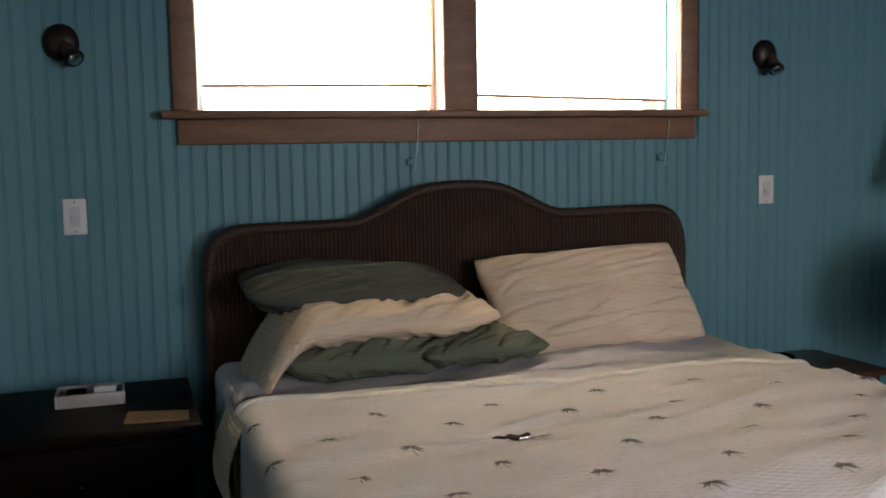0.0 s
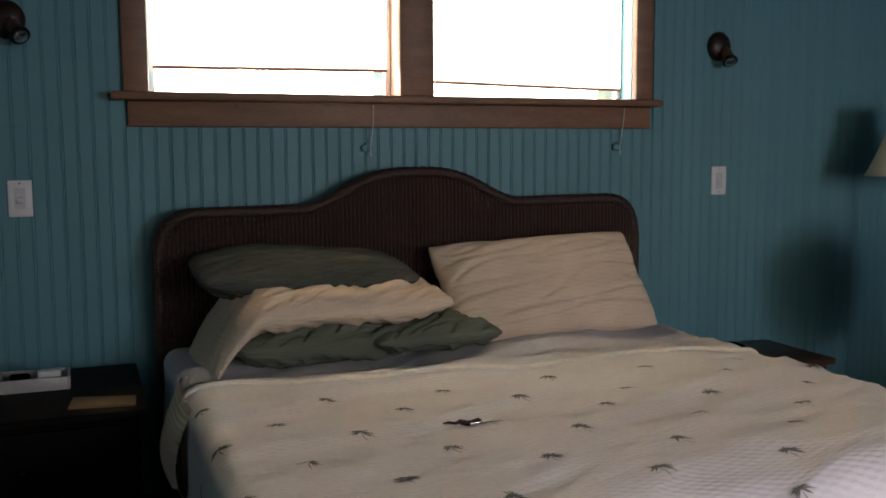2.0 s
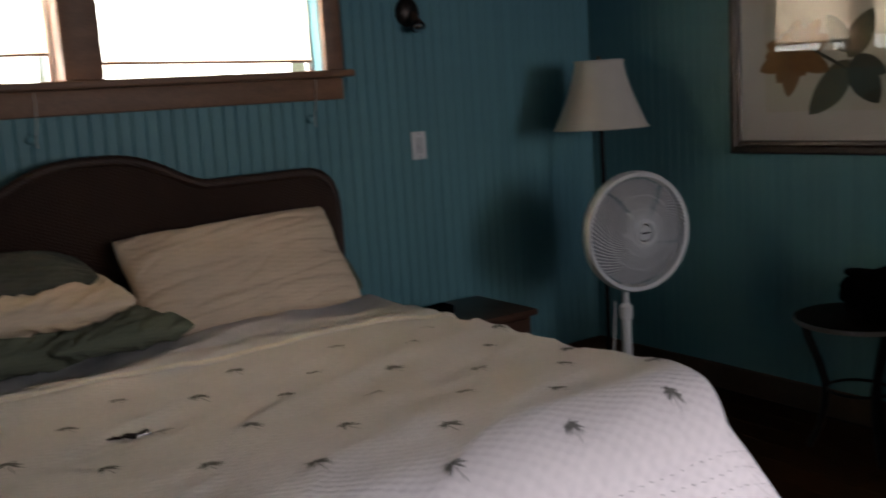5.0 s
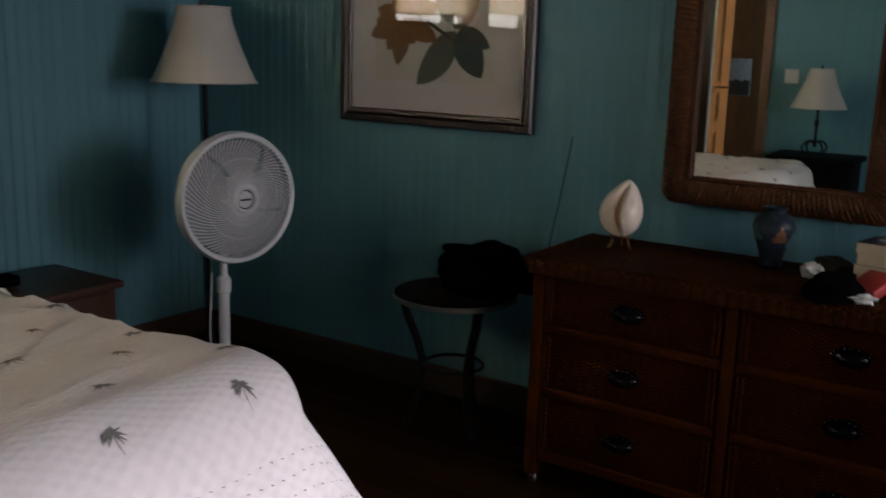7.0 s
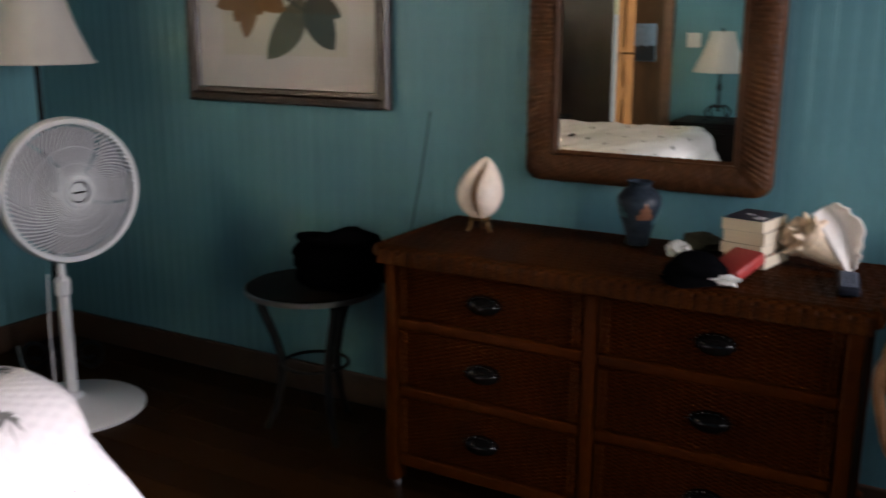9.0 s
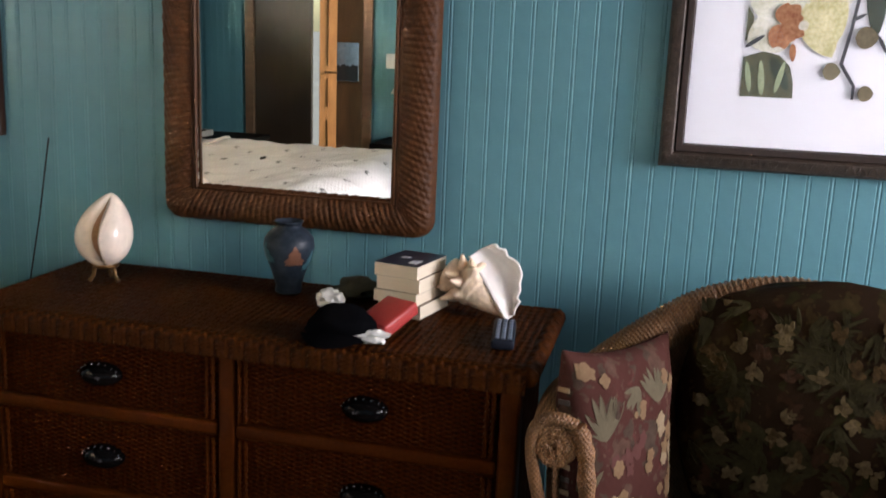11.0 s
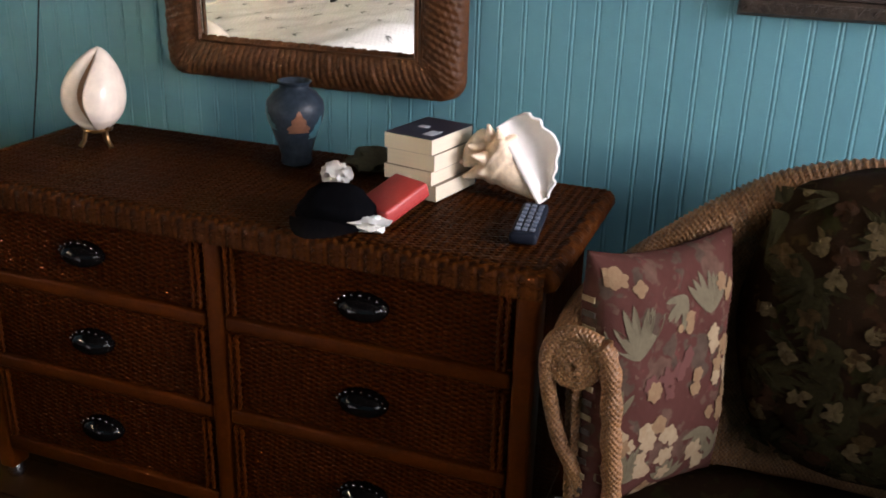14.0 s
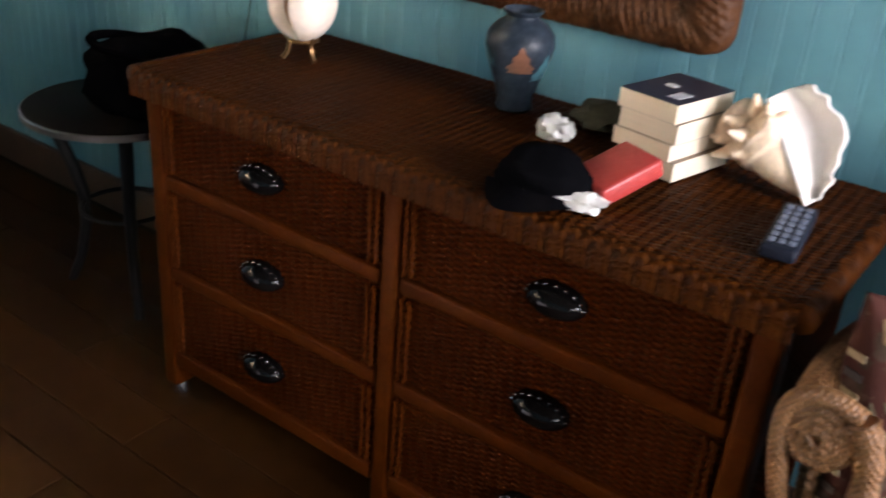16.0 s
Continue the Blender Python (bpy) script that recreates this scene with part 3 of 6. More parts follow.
window = tagged(thing("window_1", (1.83, 3.55, 1.39), "pair of wooden casement windows with blinds, stained trim", "window"), kind="structure")
trim_board("casing", (0.785, 3.525, 1.507), (0.868, 3.565, 2.118), TRIM, window)
trim_board("casing", (1.758, 3.525, 1.507), (1.893, 3.69, 2.118), TRIM, window)
trim_board("casing", (2.770, 3.525, 1.507), (2.850, 3.565, 2.118), TRIM, window)
trim_board("head_casing", (0.765, 3.522, 2.121), (2.868, 3.565, 2.22), TRIM_H, window)
trim_board("window_sill", (0.742, 3.470, 1.477), (2.870, 3.69, 1.505), TRIM_H, window, 0.009)
trim_board("apron", (0.797, 3.528, 1.389), (2.842, 3.565, 1.476), TRIM_H, window)
for x0, x1, z0, z1 in ((0.873, 1.755, 1.595, 1.602), (1.897, 2.765, 1.565, 1.548)):
    sash = B()
    for lo, hi in (((x0, 3.635, 1.507), (x0 + 0.022, 3.665, 2.118)), ((x1 - 0.022, 3.635, 1.507), (x1, 3.665, 2.118)), ((x0 + 0.022, 3.635, 2.09), (x1 - 0.022, 3.665, 2.118))):
        box(sash, lo, hi, 0.003)
    sash = part("sash", sash, SWITCHWHITE, window, "pale painted sash")
    bm = B()
    box(bm, (x0 + 0.022, 3.648, 1.507), (x1 - 0.022, 3.652, 2.09))
    pane = part("pane", bm, GLASS, window)
    pane.visible_shadow = False
    blind = thing("window_blind", ((x0 + x1) / 2, 3.60, z0), "cream slatted blind lowered almost to the sill", "blind", "window blinds")
    slat_mesh = None
    ns = 22
    for k in range(ns):
        f = k / (ns - 1)
        bm = B()
        w = (x1 - x0) / 2 - 0.026
        grid(bm, lambda u, v: Vector((-w + 2 * w * u, -0.004 + 0.006 * math.cos(math.pi * (v - 0.5)), 0.014 - 0.028 * v)), 2, 4)
        if slat_mesh is None:
            slat_mesh = mesh_of("slat", bm, SLAT)
        else:
            bm.free()
        ob = new("slat", slat_mesh)
        ob.parent = blind
        ob.matrix_parent_inverse = blind.matrix_basis.inverted()
        tilt = math.atan2(z1 - z0, x1 - x0) * (1 - f)
        ob.matrix_basis = Matrix.Translation(((x0 + x1) / 2, 3.60, (z0 + z1) / 2 + 0.018 + f * (2.085 - (z0 + z1) / 2))) @ Matrix.Rotation(-tilt, 4, "Y")
    bm = B()
    tube(bm, [(x0 + 0.016, 3.60, z0), (x1 - 0.026, 3.60, z1)], 0.006, 8)
    part("bottom_rail", bm, TRIM, blind, "thin brown bottom rail")
    bm = B()
    box(bm, (x0 + 0.01, 3.575, 2.085), (x1 - 0.01, 3.62, 2.116), 0.004)
    part("head_rail", bm, SWITCHWHITE, blind)
    for fx in (0.12, 0.88):
        bm = B()
        xx = x0 + (x1 - x0) * fx
        tube(bm, [(xx, 3.592, z0 + (z1 - z0) * fx), (xx, 3.592, 2.09)], 0.0016, 5)
        part("ladder_cord", bm, TRIM, blind)
for cx, top in ((1.628, 1.33), (2.688, 1.40)):
    bm = B()
    tube(bm, [(cx, 3.542, 1.335), (cx, 3.536, 1.300)], 0.006, 6)
    box(bm, (cx - 0.018, 3.533, 1.302), (cx + 0.018, 3.549, 1.328), 0.006)
    cleat = solid("cord_cleat", bm, TEAL_FLAT, "small painted cord cleat screwed to the wall", "cord cleat", "cord cleats")
    bm = B()
    tube(bm, [(cx + 0.02, 3.51, 1.47), (cx + 0.022, 3.532, 1.37), (cx + 0.012, 3.532, 1.31), (cx + 0.016, 3.532, 1.285)], 0.0018, 5)
    part("cord", bm, PAPER, cleat, "thin pale cord")
# south opening frame
bm = B()
for lo, hi in (((SX0, Y0 - 0.13, SZ0), (SX0 + 0.06, Y0, SZ1)), ((SX1 - 0.06, Y0 - 0.13, SZ0), (SX1, Y0, SZ1)), ((SX0 + 0.06, Y0 - 0.13, SZ1 - 0.05), (SX1 - 0.06, Y0, SZ1)), ((SX0 + 0.06, Y0 - 0.13, SZ0), (SX1 - 0.06, Y0, SZ0 + 0.05))):
    box(bm, lo, hi, 0.004)
structure("window_2", bm, TRIM, "wide stained wooden window frame", "window")
# second south window, unseen; added to hold the lamp near the east wall
bm = B()
for lo, hi in (((TX0, Y0 - 0.13, SZ0), (TX0 + 0.05, Y0, SZ1)), ((TX1 - 0.05, Y0 - 0.13, SZ0), (TX1, Y0, SZ1)), ((TX0 + 0.05, Y0 - 0.13, SZ1 - 0.05), (TX1 - 0.05, Y0, SZ1)), ((TX0 + 0.05, Y0 - 0.13, SZ0), (TX1 - 0.05, Y0, SZ0 + 0.05))):
    box(bm, lo, hi, 0.004)
structure("window_3", bm, TRIM, "unseen window frame, added round a lamp and a sun blocker", "window")
# unseen panel added here to keep the sun off the armchair
bm = B()
box(bm, (TX0 + 0.05, Y0 - 0.10, SZ0 + 0.05), (TX1 - 0.05, Y0 - 0.096, SZ1 - 0.05))
solid("roller_shade", bm, SHADE, "unseen pale panel, added to block the sun", "window shade")


# ---- wall fittings ----
def switch_plate(x, z):
    t = thing("light_switch", (x, 3.55, z), "white rocker light switch plate on the wall", "light switch", "light switches")
    bm = B()
    box(bm, (x - 0.037, 3.543, z - 0.060), (x + 0.037, 3.550, z + 0.060), 0.004)
    part("plate", bm, SWITCHWHITE, t)
    bm = B()
    slab(bm, [(x - 0.0165, 3.543, z - 0.034), (x + 0.0165, 3.543, z - 0.034), (x + 0.0165, 3.543, z + 0.034), (x - 0.0165, 3.543, z + 0.034)], (0, -0.003, 0))
    box(bm, (x - 0.011, 3.534, z - 0.017), (x + 0.011, 3.541, z + 0.004), 0.002)
    part("rocker", bm, GREYPLASTIC, t)
    for dz in (-0.049, 0.049):
        bm = B()
        bmesh.ops.create_cone(bm, cap_ends=True, segments=10, radius1=0.003, radius2=0.003, depth=0.003, matrix=Matrix.Translation((x, 3.543, z + dz)) @ Matrix.Rotation(radians(90), 4, "X"))
        part("screw", bm, STEEL, t)


switch_plate(0.454, 1.156)
switch_plate(3.202, 1.170)


def sconce(x, z, d):
    t = thing("wall_sconce", (x, 3.55, z), "dark bronze reading sconce with a tilted spotlight", "wall lamp", "reading lamps beside the bed")
    bm = B()
    bmesh.ops.create_uvsphere(bm, u_segments=24, v_segments=14, radius=1.0, matrix=Matrix.Translation((x, 3.545, z)) @ Matrix.Diagonal((0.058, 0.030, 0.062, 1)))
    part("backplate", bm, BRONZE, t, "domed dark backplate")
    d = Vector(d).normalized()
    p = Vector((x + 0.008, 3.52, z - 0.005))
    rot = d.to_track_quat("Z", "Y").to_matrix().to_4x4()

    def can(profile):
        b = B()
        lathe(b, profile, (0, 0, 0), 24)
        bmesh.ops.transform(b, matrix=Matrix.Translation(p) @ rot, verts=b.verts)
        return b
    socket = part("socket", can([(0.012, 0.0), (0.014, 0.015), (0.021, 0.022), (0.023, 0.070)]), BASEWOOD, t, "brown cylindrical socket")
    part("rim_ring", can([(0.026, 0.066), (0.031, 0.074), (0.032, 0.084), (0.028, 0.086)]), BLACKIRON, socket)
    part("bulb_face", can([(0.024, 0.084), (0.020, 0.091), (0.006, 0.094)]), STEEL, socket, "silvery reflector bulb")


sconce(0.440, 1.728, (0.40, -0.60, -0.62))
sconce(3.185, 1.735, (-0.08, -0.58, -0.72))


# ---- nightstands ----
def nightstand(x0, x1, y0, y1, top, material, label):
    t = thing("nightstand", ((x0 + x1) / 2, (y0 + y1) / 2, 0), label, "nightstand", "nightstands")
    bm = B()
    box(bm, (x0, y0, top - 0.028), (x1, y1, top), 0.008, 3)
    part("top", bm, material, t)
    bm = B()
    box(bm, (x0 + 0.025, y0 + 0.025, 0.10), (x1 - 0.025, y1 - 0.01, top - 0.029), 0.004)
    part("body", bm, material, t)
    h = (top - 0.029 - 0.12) / 2
    for k in range(2):
        bm = B()
        z0 = 0.12 + k * h
        box(bm, (x0 + 0.05, y0 + 0.008, z0 + 0.008), (x1 - 0.05, y0 + 0.024, z0 + h - 0.008), 0.005)
        dr = part("drawer_front", bm, material, t)
        bm = B()
        bmesh.ops.create_uvsphere(bm, u_segments=14, v_segments=8, radius=0.014, matrix=Matrix.Translation(((x0 + x1) / 2, y0 - 0.004, z0 + h / 2)))
        part("knob", bm, BLACKKNOB, dr)
    for xx in (x0 + 0.045, x1 - 0.045):
        for yy in (y0 + 0.045, y1 - 0.04):
            bm = B()
            box(bm, (xx - 0.02, yy - 0.02, 0), (xx + 0.02, yy + 0.02, 0.10), 0.004)
            part("leg", bm, material, t)
    return t


# the left one's near-black wood also carries its corner's shade
nightstand(0.14, 0.79, 2.84, 3.46, 0.60, DARKWOOD, "dark wooden nightstand, shade in its near-black colour, small things on top")
nightstand(2.93, 3.44, 3.08, 3.50, 0.470, NIGHTWOOD, "reddish brown wooden nightstand beside the bed")
# dish, envelope and clock
dish = thing("tray_dish", (0.485, 3.23, 0.60), "white rectangular dish with odds and ends", "dish")
bm = B()
c = Vector((0.485, 3.23, 0.60))
for lo, hi in (((-0.095, -0.065, 0.0), (0.095, 0.065, 0.006)), ((-0.100, -0.070, 0.0), (-0.092, 0.070, 0.040)), ((0.092, -0.070, 0.0), (0.100, 0.070, 0.040)), ((-0.092, -0.070, 0.0), (0.092, -0.062, 0.040)), ((-0.092, 0.062, 0.0), (0.092, 0.070, 0.040))):
    box(bm, c + Vector(lo), c + Vector(hi), 0.003)
part("bowl", bm, DISHSHADED, dish)
bm = B()
box(bm, c + Vector((0.01, -0.03, 0.007)), c + Vector((0.075, 0.02, 0.052)), 0.006)
solid("paper_packet", bm, PAPER, "small white packet standing in the dish", "packet")
bm = B()
box(bm, c + Vector((-0.07, -0.035, 0.007)), c + Vector((-0.012, 0.03, 0.040)), 0.008)
solid("wallet", bm, BLACKCLOTH, "small black wallet in the dish", "wallet")
bm = B()
slab(bm, [(0.580, 2.915, 0.601), (0.755, 2.890, 0.601), (0.762, 2.985, 0.601), (0.593, 3.03, 0.601)], (0, 0, 0.006))
solid("envelope", bm, YELLOWPAPER, "yellow paper envelope lying on the nightstand", "envelope")
bm = B()
box(bm, (3.02, 3.26, 0.476), (3.14, 3.34, 0.515), 0.01)
solid("alarm_clock", bm, BLACKCLOTH, "small black clock on the nightstand", "clock")


# ---- floor lamp in the corner ----
def bell_shade(bm, at, r0, r1, h, n=72, panels=8):
    """A bell-shaped panelled shade, open above and below."""
    def f(u, v):
        a = 2 * math.pi * u
        r = r1 + (r0 - r1) * (1 - v) ** 1.4
        r *= 1 - 0.018 * abs(math.sin(a * panels / 2)) * (1 - 0.5 * v)
        return Vector((at[0] + r * math.cos(a), at[1] + r * math.sin(a), at[2] + h * v))
    grid(bm, f, n, 14, True)
    def g(u, v):
        p = f(u, v)
        return Vector((at[0] + (p.x - at[0]) * 0.985, at[1] + (p.y - at[1]) * 0.985, p.z))
    grid(bm, g, n, 14, True)


def scroll(c, d, r, turns, z0, n=26):
    """A flat iron curl that starts at the centre c and goes out along d."""
    out = []
    for i in range(n + 1):
        f = i / n
        ang = -0.5 * math.pi + turns * 2 * math.pi * f
        rr = r * (1 - 0.72 * f)
        out.append(Vector((c[0] + d[0] * (0.10 + math.cos(ang) * rr), c[1] + d[1] * (0.10 + math.cos(ang) * rr), z0 + r + math.sin(ang) * rr)))
    return [Vector((c[0], c[1], 0.16)), Vector((c[0] + d[0] * 0.03, c[1] + d[1] * 0.03, 0.06))] + out


LX, LY = 3.93, 3.17
lamp = thing("floor_lamp", (LX, LY, 0), "black iron floor lamp with a bell-shaped linen shade", "floor lamp")
bm = B()
tube(bm, [(LX, LY, 0.05), (LX, LY, 0.45), (LX + 0.004, LY, 0.9), (LX, LY, 1.44)], 0.011, 10)
part("pole", bm, BLACKIRON, lamp)
for k in range(4):
    a = radians(35 + 90 * k)
    bm = B()
    tube(bm, scroll((LX, LY), (math.cos(a), math.sin(a)), 0.062, 1.15, 0.006), 0.0085, 8)
    part("scroll_foot", bm, BLACKIRON, lamp, "curled iron foot")
bm = B()
bell_shade(bm, (LX, LY, 1.192), 0.208, 0.106, 0.290)
shade = part("shade", bm, SHADE, lamp, "pale linen bell shade")
for zz, rr in ((1.192, 0.208), (1.482, 0.107)):
    bm = B()
    tube(bm, [(LX + rr * math.cos(2 * math.pi * i / 48), LY + rr * math.sin(2 * math.pi * i / 48), zz) for i in range(48)], 0.0045, 6, True)
    part("shade_trim", bm, SHADE, shade)
bm = B()
lathe(bm, [(0.006, 0), (0.012, 0.02), (0.005, 0.045)], (LX, LY, 1.46), 12)
part("finial", bm, BRASS, lamp)

# ---- pedestal fan ----
BLADEGREY = mat("fan_blade_smoke", (0.25, 0.25, 0.28), 0.35, vary=0.05, bump=0.0)
FX, FY = 3.680, 2.810
fan = thing("pedestal_fan", (FX, FY, 0), "white pedestal fan with a round wire grille", "fan")
bm = B()
lathe(bm, [(0.244, 0.0), (0.248, 0.012), (0.23, 0.024), (0.07, 0.034), (0.04, 0.05), (0.032, 0.07)], (FX, FY, 0), 56)
part("base", bm, WHITEPLASTIC, fan)
bm = B()
lathe(bm, [(0.021, 0.05), (0.020, 0.42), (0.026, 0.425), (0.027, 0.475), (0.014, 0.49), (0.012, 0.72)], (FX, FY, 0), 24)
part("pole", bm, WHITEPLASTIC, fan)
axis = Vector((-0.208, -0.978, 0.01)).normalized()
fm = Matrix.Translation((FX + 0.036, FY - 0.013, 0.785)) @ axis.to_track_quat("Z", "Y").to_matrix().to_4x4()


def on_fan(bm):
    bmesh.ops.transform(bm, matrix=fm, verts=bm.verts)
    return bm


bm = B()
lathe(bm, [(0.02, -0.10), (0.062, -0.09), (0.07, -0.04), (0.06, 0.02), (0.03, 0.03)], n=32)
part("motor", on_fan(bm), WHITEPLASTIC, fan)
bm = B()
tube(bm, [(0, 0, -0.05), (0, -0.045, -0.05), (0, -0.075, -0.04)], 0.018, 10)
part("tilt_neck", on_fan(bm), WHITEPLASTIC, fan)
GR = 0.244
bm = B()
prof = [(GR - 0.020, 0.052), (GR - 0.004, 0.058), (GR + 0.002, 0.040), (GR + 0.002, 0.016), (GR - 0.006, 0.008), (GR - 0.022, 0.014)]
lathe(bm, prof + [prof[0]], n=80, cap=False)
part("rim", on_fan(bm), WHITEPLASTIC, fan, "broad white grille rim")
front = B()
for k in range(76):
    a0 = 2 * math.pi * k / 76
    pts = []
    for i in range(9):
        f = i / 8
        r = 0.050 + (GR - 0.064) * f
        a = a0 + 0.95 * (1 - f) ** 1.2
        pts.append((r * math.cos(a), r * math.sin(a), 0.088 - 0.034 * f * f))
    tube(front, pts, 0.0021, 5)
for r, z in ((0.095, 0.084), (0.15, 0.073)):
    tube(front, [(r * math.cos(2 * math.pi * i / 60), r * math.sin(2 * math.pi * i / 60), z - 0.002) for i in range(60)], 0.0016, 5, True)
part("front_grille", on_fan(front), WHITEPLASTIC, fan, "curved wire front grille")
back = B()
for k in range(48):
    a0 = 2 * math.pi * k / 48
    tube(back, [((0.06 + (GR - 0.07) * i / 6) * math.cos(a0), (0.06 + (GR - 0.07) * i / 6) * math.sin(a0), -0.045 + 0.062 * (i / 6) ** 3) for i in range(7)], 0.0012, 5)
part("rear_grille", on_fan(back), WHITEPLASTIC, fan)
for k in range(5):
    bm = B()

    def blade(u, v):
        r = 0.045 + 0.168 * u
        a = 2 * math.pi * k / 5 + (v - 0.5) * (1.14 + 0.10 * u) + 0.35 * u
        return Vector((r * math.cos(a), r * math.sin(a), 0.030 + 0.030 * (v - 0.5) * (1 - 0.3 * u)))
    grid(bm, blade, 10, 8)
    part("blade", on_fan(bm), BLADEGREY, fan)
bm = B()
lathe(bm, [(0.053, 0.078), (0.055, 0.092), (0.044, 0.101), (0.037, 0.096), (0.036, 0.080)], n=40, cap=False)
part("hub_ring", on_fan(bm), WHITEPLASTIC, fan)
# black backing disc, stands in for the shade in the badge recess
bm = B()
lathe(bm, [(0.037, 0.076), (0.037, 0.084)], n=32)
part("hub_back", on_fan(bm), BLACKKNOB, fan, "black disc added for the shade in the gap round the hub badge")
bm = B()
lathe(bm, [(0.032, 0.084), (0.031, 0.092), (0.01, 0.094)], n=32)
badge = part("hub_badge", on_fan(bm), GREYPLASTIC, fan, "grey oval badge")
bm = B()
box(bm, (-0.022, -0.003, 0.093), (0.022, 0.003, 0.096))
part("badge_bar", on_fan(bm), BLACKKNOB, badge)
bm = B()
tube(bm, [(FX + 0.03, FY + 0.03, 0.02), (FX + 0.1, FY + 0.15, 0.006), (FX + 0.12, FY + 0.4, 0.006), (FX + 0.2, FY + 0.55, 0.006), (FX + 0.28, FY + 0.68, 0.03)], 0.004, 6)
part("power_cord", bm, WHITEPLASTIC, fan)
bm = B()
tube(bm, [(FX - 0.04, FY + 0.02, 0.50), (FX - 0.045, FY + 0.03, 0.3), (FX - 0.05, FY + 0.02, 0.03)], 0.003, 6)
part("hanging_cord", bm, WHITEPLASTIC, fan)


# ---- framed prints on the east wall ----
def frame_loop(bm, y0, y1, z0, z1, section, x_wall):
    """A mitred frame: section gives (inset, height off the wall) round the opening."""
    rows = []
    for s, d in section:
        rows.append([bm.verts.new((x_wall - d, y, z)) for y, z in ((y0 + s, z0 + s), (y1 - s, z0 + s), (y1 - s, z1 - s), (y0 + s, z1 - s))])
    for a, b in zip(rows, rows[1:]):
        for i in range(4):
            bm.faces.new((a[i], a[(i + 1) % 4], b[(i + 1) % 4], b[i]))


def petal(cy, cz, ang, ln, wd, n=9, bend=0.0):
    """Outline of a petal or leaf from its stem end at (cy, cz); ang in degrees, 0 = towards -y."""
    a = radians(ang)
    d, s = (-math.cos(a), math.sin(a)), (math.sin(a), math.cos(a))
    left, right = [], []
    for i in range(n + 1):
        f = i / n
        w = wd * math.sin(math.pi * f ** 0.85) ** 0.72 + (0.001 if 0 < i < n else 0)
        b = bend * math.sin(math.pi * f)
        c = (cy + d[0] * ln * f + s[0] * b, cz + d[1] * ln * f + s[1] * b)
        left.append((c[0] + s[0] * w, c[1] + s[1] * w))
        right.append((c[0] - s[0] * w, c[1] - s[1] * w))
    return left + right[::-1][1:-1]


def picture(y0, y1, z0, z1, mat_material, frame_material, lip_material, label, face_material=None):
    t = thing("framed_picture", (X1, (y0 + y1) / 2, z0), label, "picture", "botanical prints")
    bm = B()
    frame_loop(bm, y0, y1, z0, z1, [(0.0, 0.0), (0.0, 0.022), (0.006, 0.030), (0.028, 0.030), (0.034, 0.022)], X1)
    part("frame", bm, face_material or frame_material, t, "carved patterned frame edge", angle=20)
    bm = B()
    frame_loop(bm, y0, y1, z0, z1, [(0.034, 0.022), (0.037, 0.027), (0.050, 0.024), (0.054, 0.012)], X1)
    part("inner_frame", bm, lip_material, t, "dark inner frame", angle=20)
    for axis_y in (True, False):
        for far in (True, False):
            bm = B()
            ln = (y1 - y0) if axis_y else (z1 - z0)
            cnt = int(ln / 0.0125)
            for i in range(cnt):
                q = (i + 0.5) / cnt * (ln - 0.02) + 0.01
                cy, cz = ((y0 + q, z1 - 0.017 if far else z0 + 0.017) if axis_y else (y1 - 0.017 if far else y0 + 0.017, z0 + q))
                bmesh.ops.create_cube(bm, size=1, matrix=Matrix.Translation((X1 - 0.030, cy, cz)) @ Matrix.Rotation(radians(28 if i % 2 else -28), 4, "X") @ Matrix.Diagonal((0.006, 0.005 if axis_y else 0.016, 0.016 if axis_y else 0.005, 1)))
            part("carving", bm, frame_material, t, smooth=False)
    bm = B()
    box(bm, (X1 - 0.012, y0 + 0.05, z0 + 0.05), (X1 - 0.006, y1 - 0.05, z1 - 0.05))
    part("mat_board", bm, mat_material, t)
    bm = B()
    box(bm, (X1 - 0.0175, y0 + 0.052, z0 + 0.052), (X1 - 0.0155, y1 - 0.052, z1 - 0.052))
    g = part("glazing", bm, PICGLASS, t)
    g.visible_shadow = False
    return t


def ink(t, name, material, outlines, x, lift=0.0008):
    for k, o in enumerate(outlines):
        bm = B()
        slab(bm, [(x, p, q) for p, q in o], (-lift - 0.00018 * k, 0, 0))
        part(name, bm, material, t, smooth=False)


XP = X1 - 0.0124
OCHRE, OCHRE2 = paint("print_ochre", (0.38, 0.19, 0.045), color2=(0.17, 0.075, 0.022), scale=35), paint("print_ochre_dark", (0.20, 0.10, 0.03))
LEAF, LEAF2 = paint("print_leaf", (0.150, 0.130, 0.060), color2=(0.050, 0.050, 0.026)), paint("print_leaf_dark", (0.060, 0.056, 0.026), color2=(0.025, 0.034, 0.022))
YEL, YEL2 = paint("print_pale_yellow", (0.58, 0.53, 0.33), color2=(0.70, 0.67, 0.62)), paint("print_yellow_green", (0.46, 0.40, 0.15), color2=(0.66, 0.62, 0.42))
RUST, STEM = paint("print_rust", (0.30, 0.085, 0.03), color2=(0.48, 0.24, 0.12), scale=40), paint("print_stem", (0.05, 0.045, 0.05))
BUD = paint("print_bud", (0.16, 0.13, 0.075))

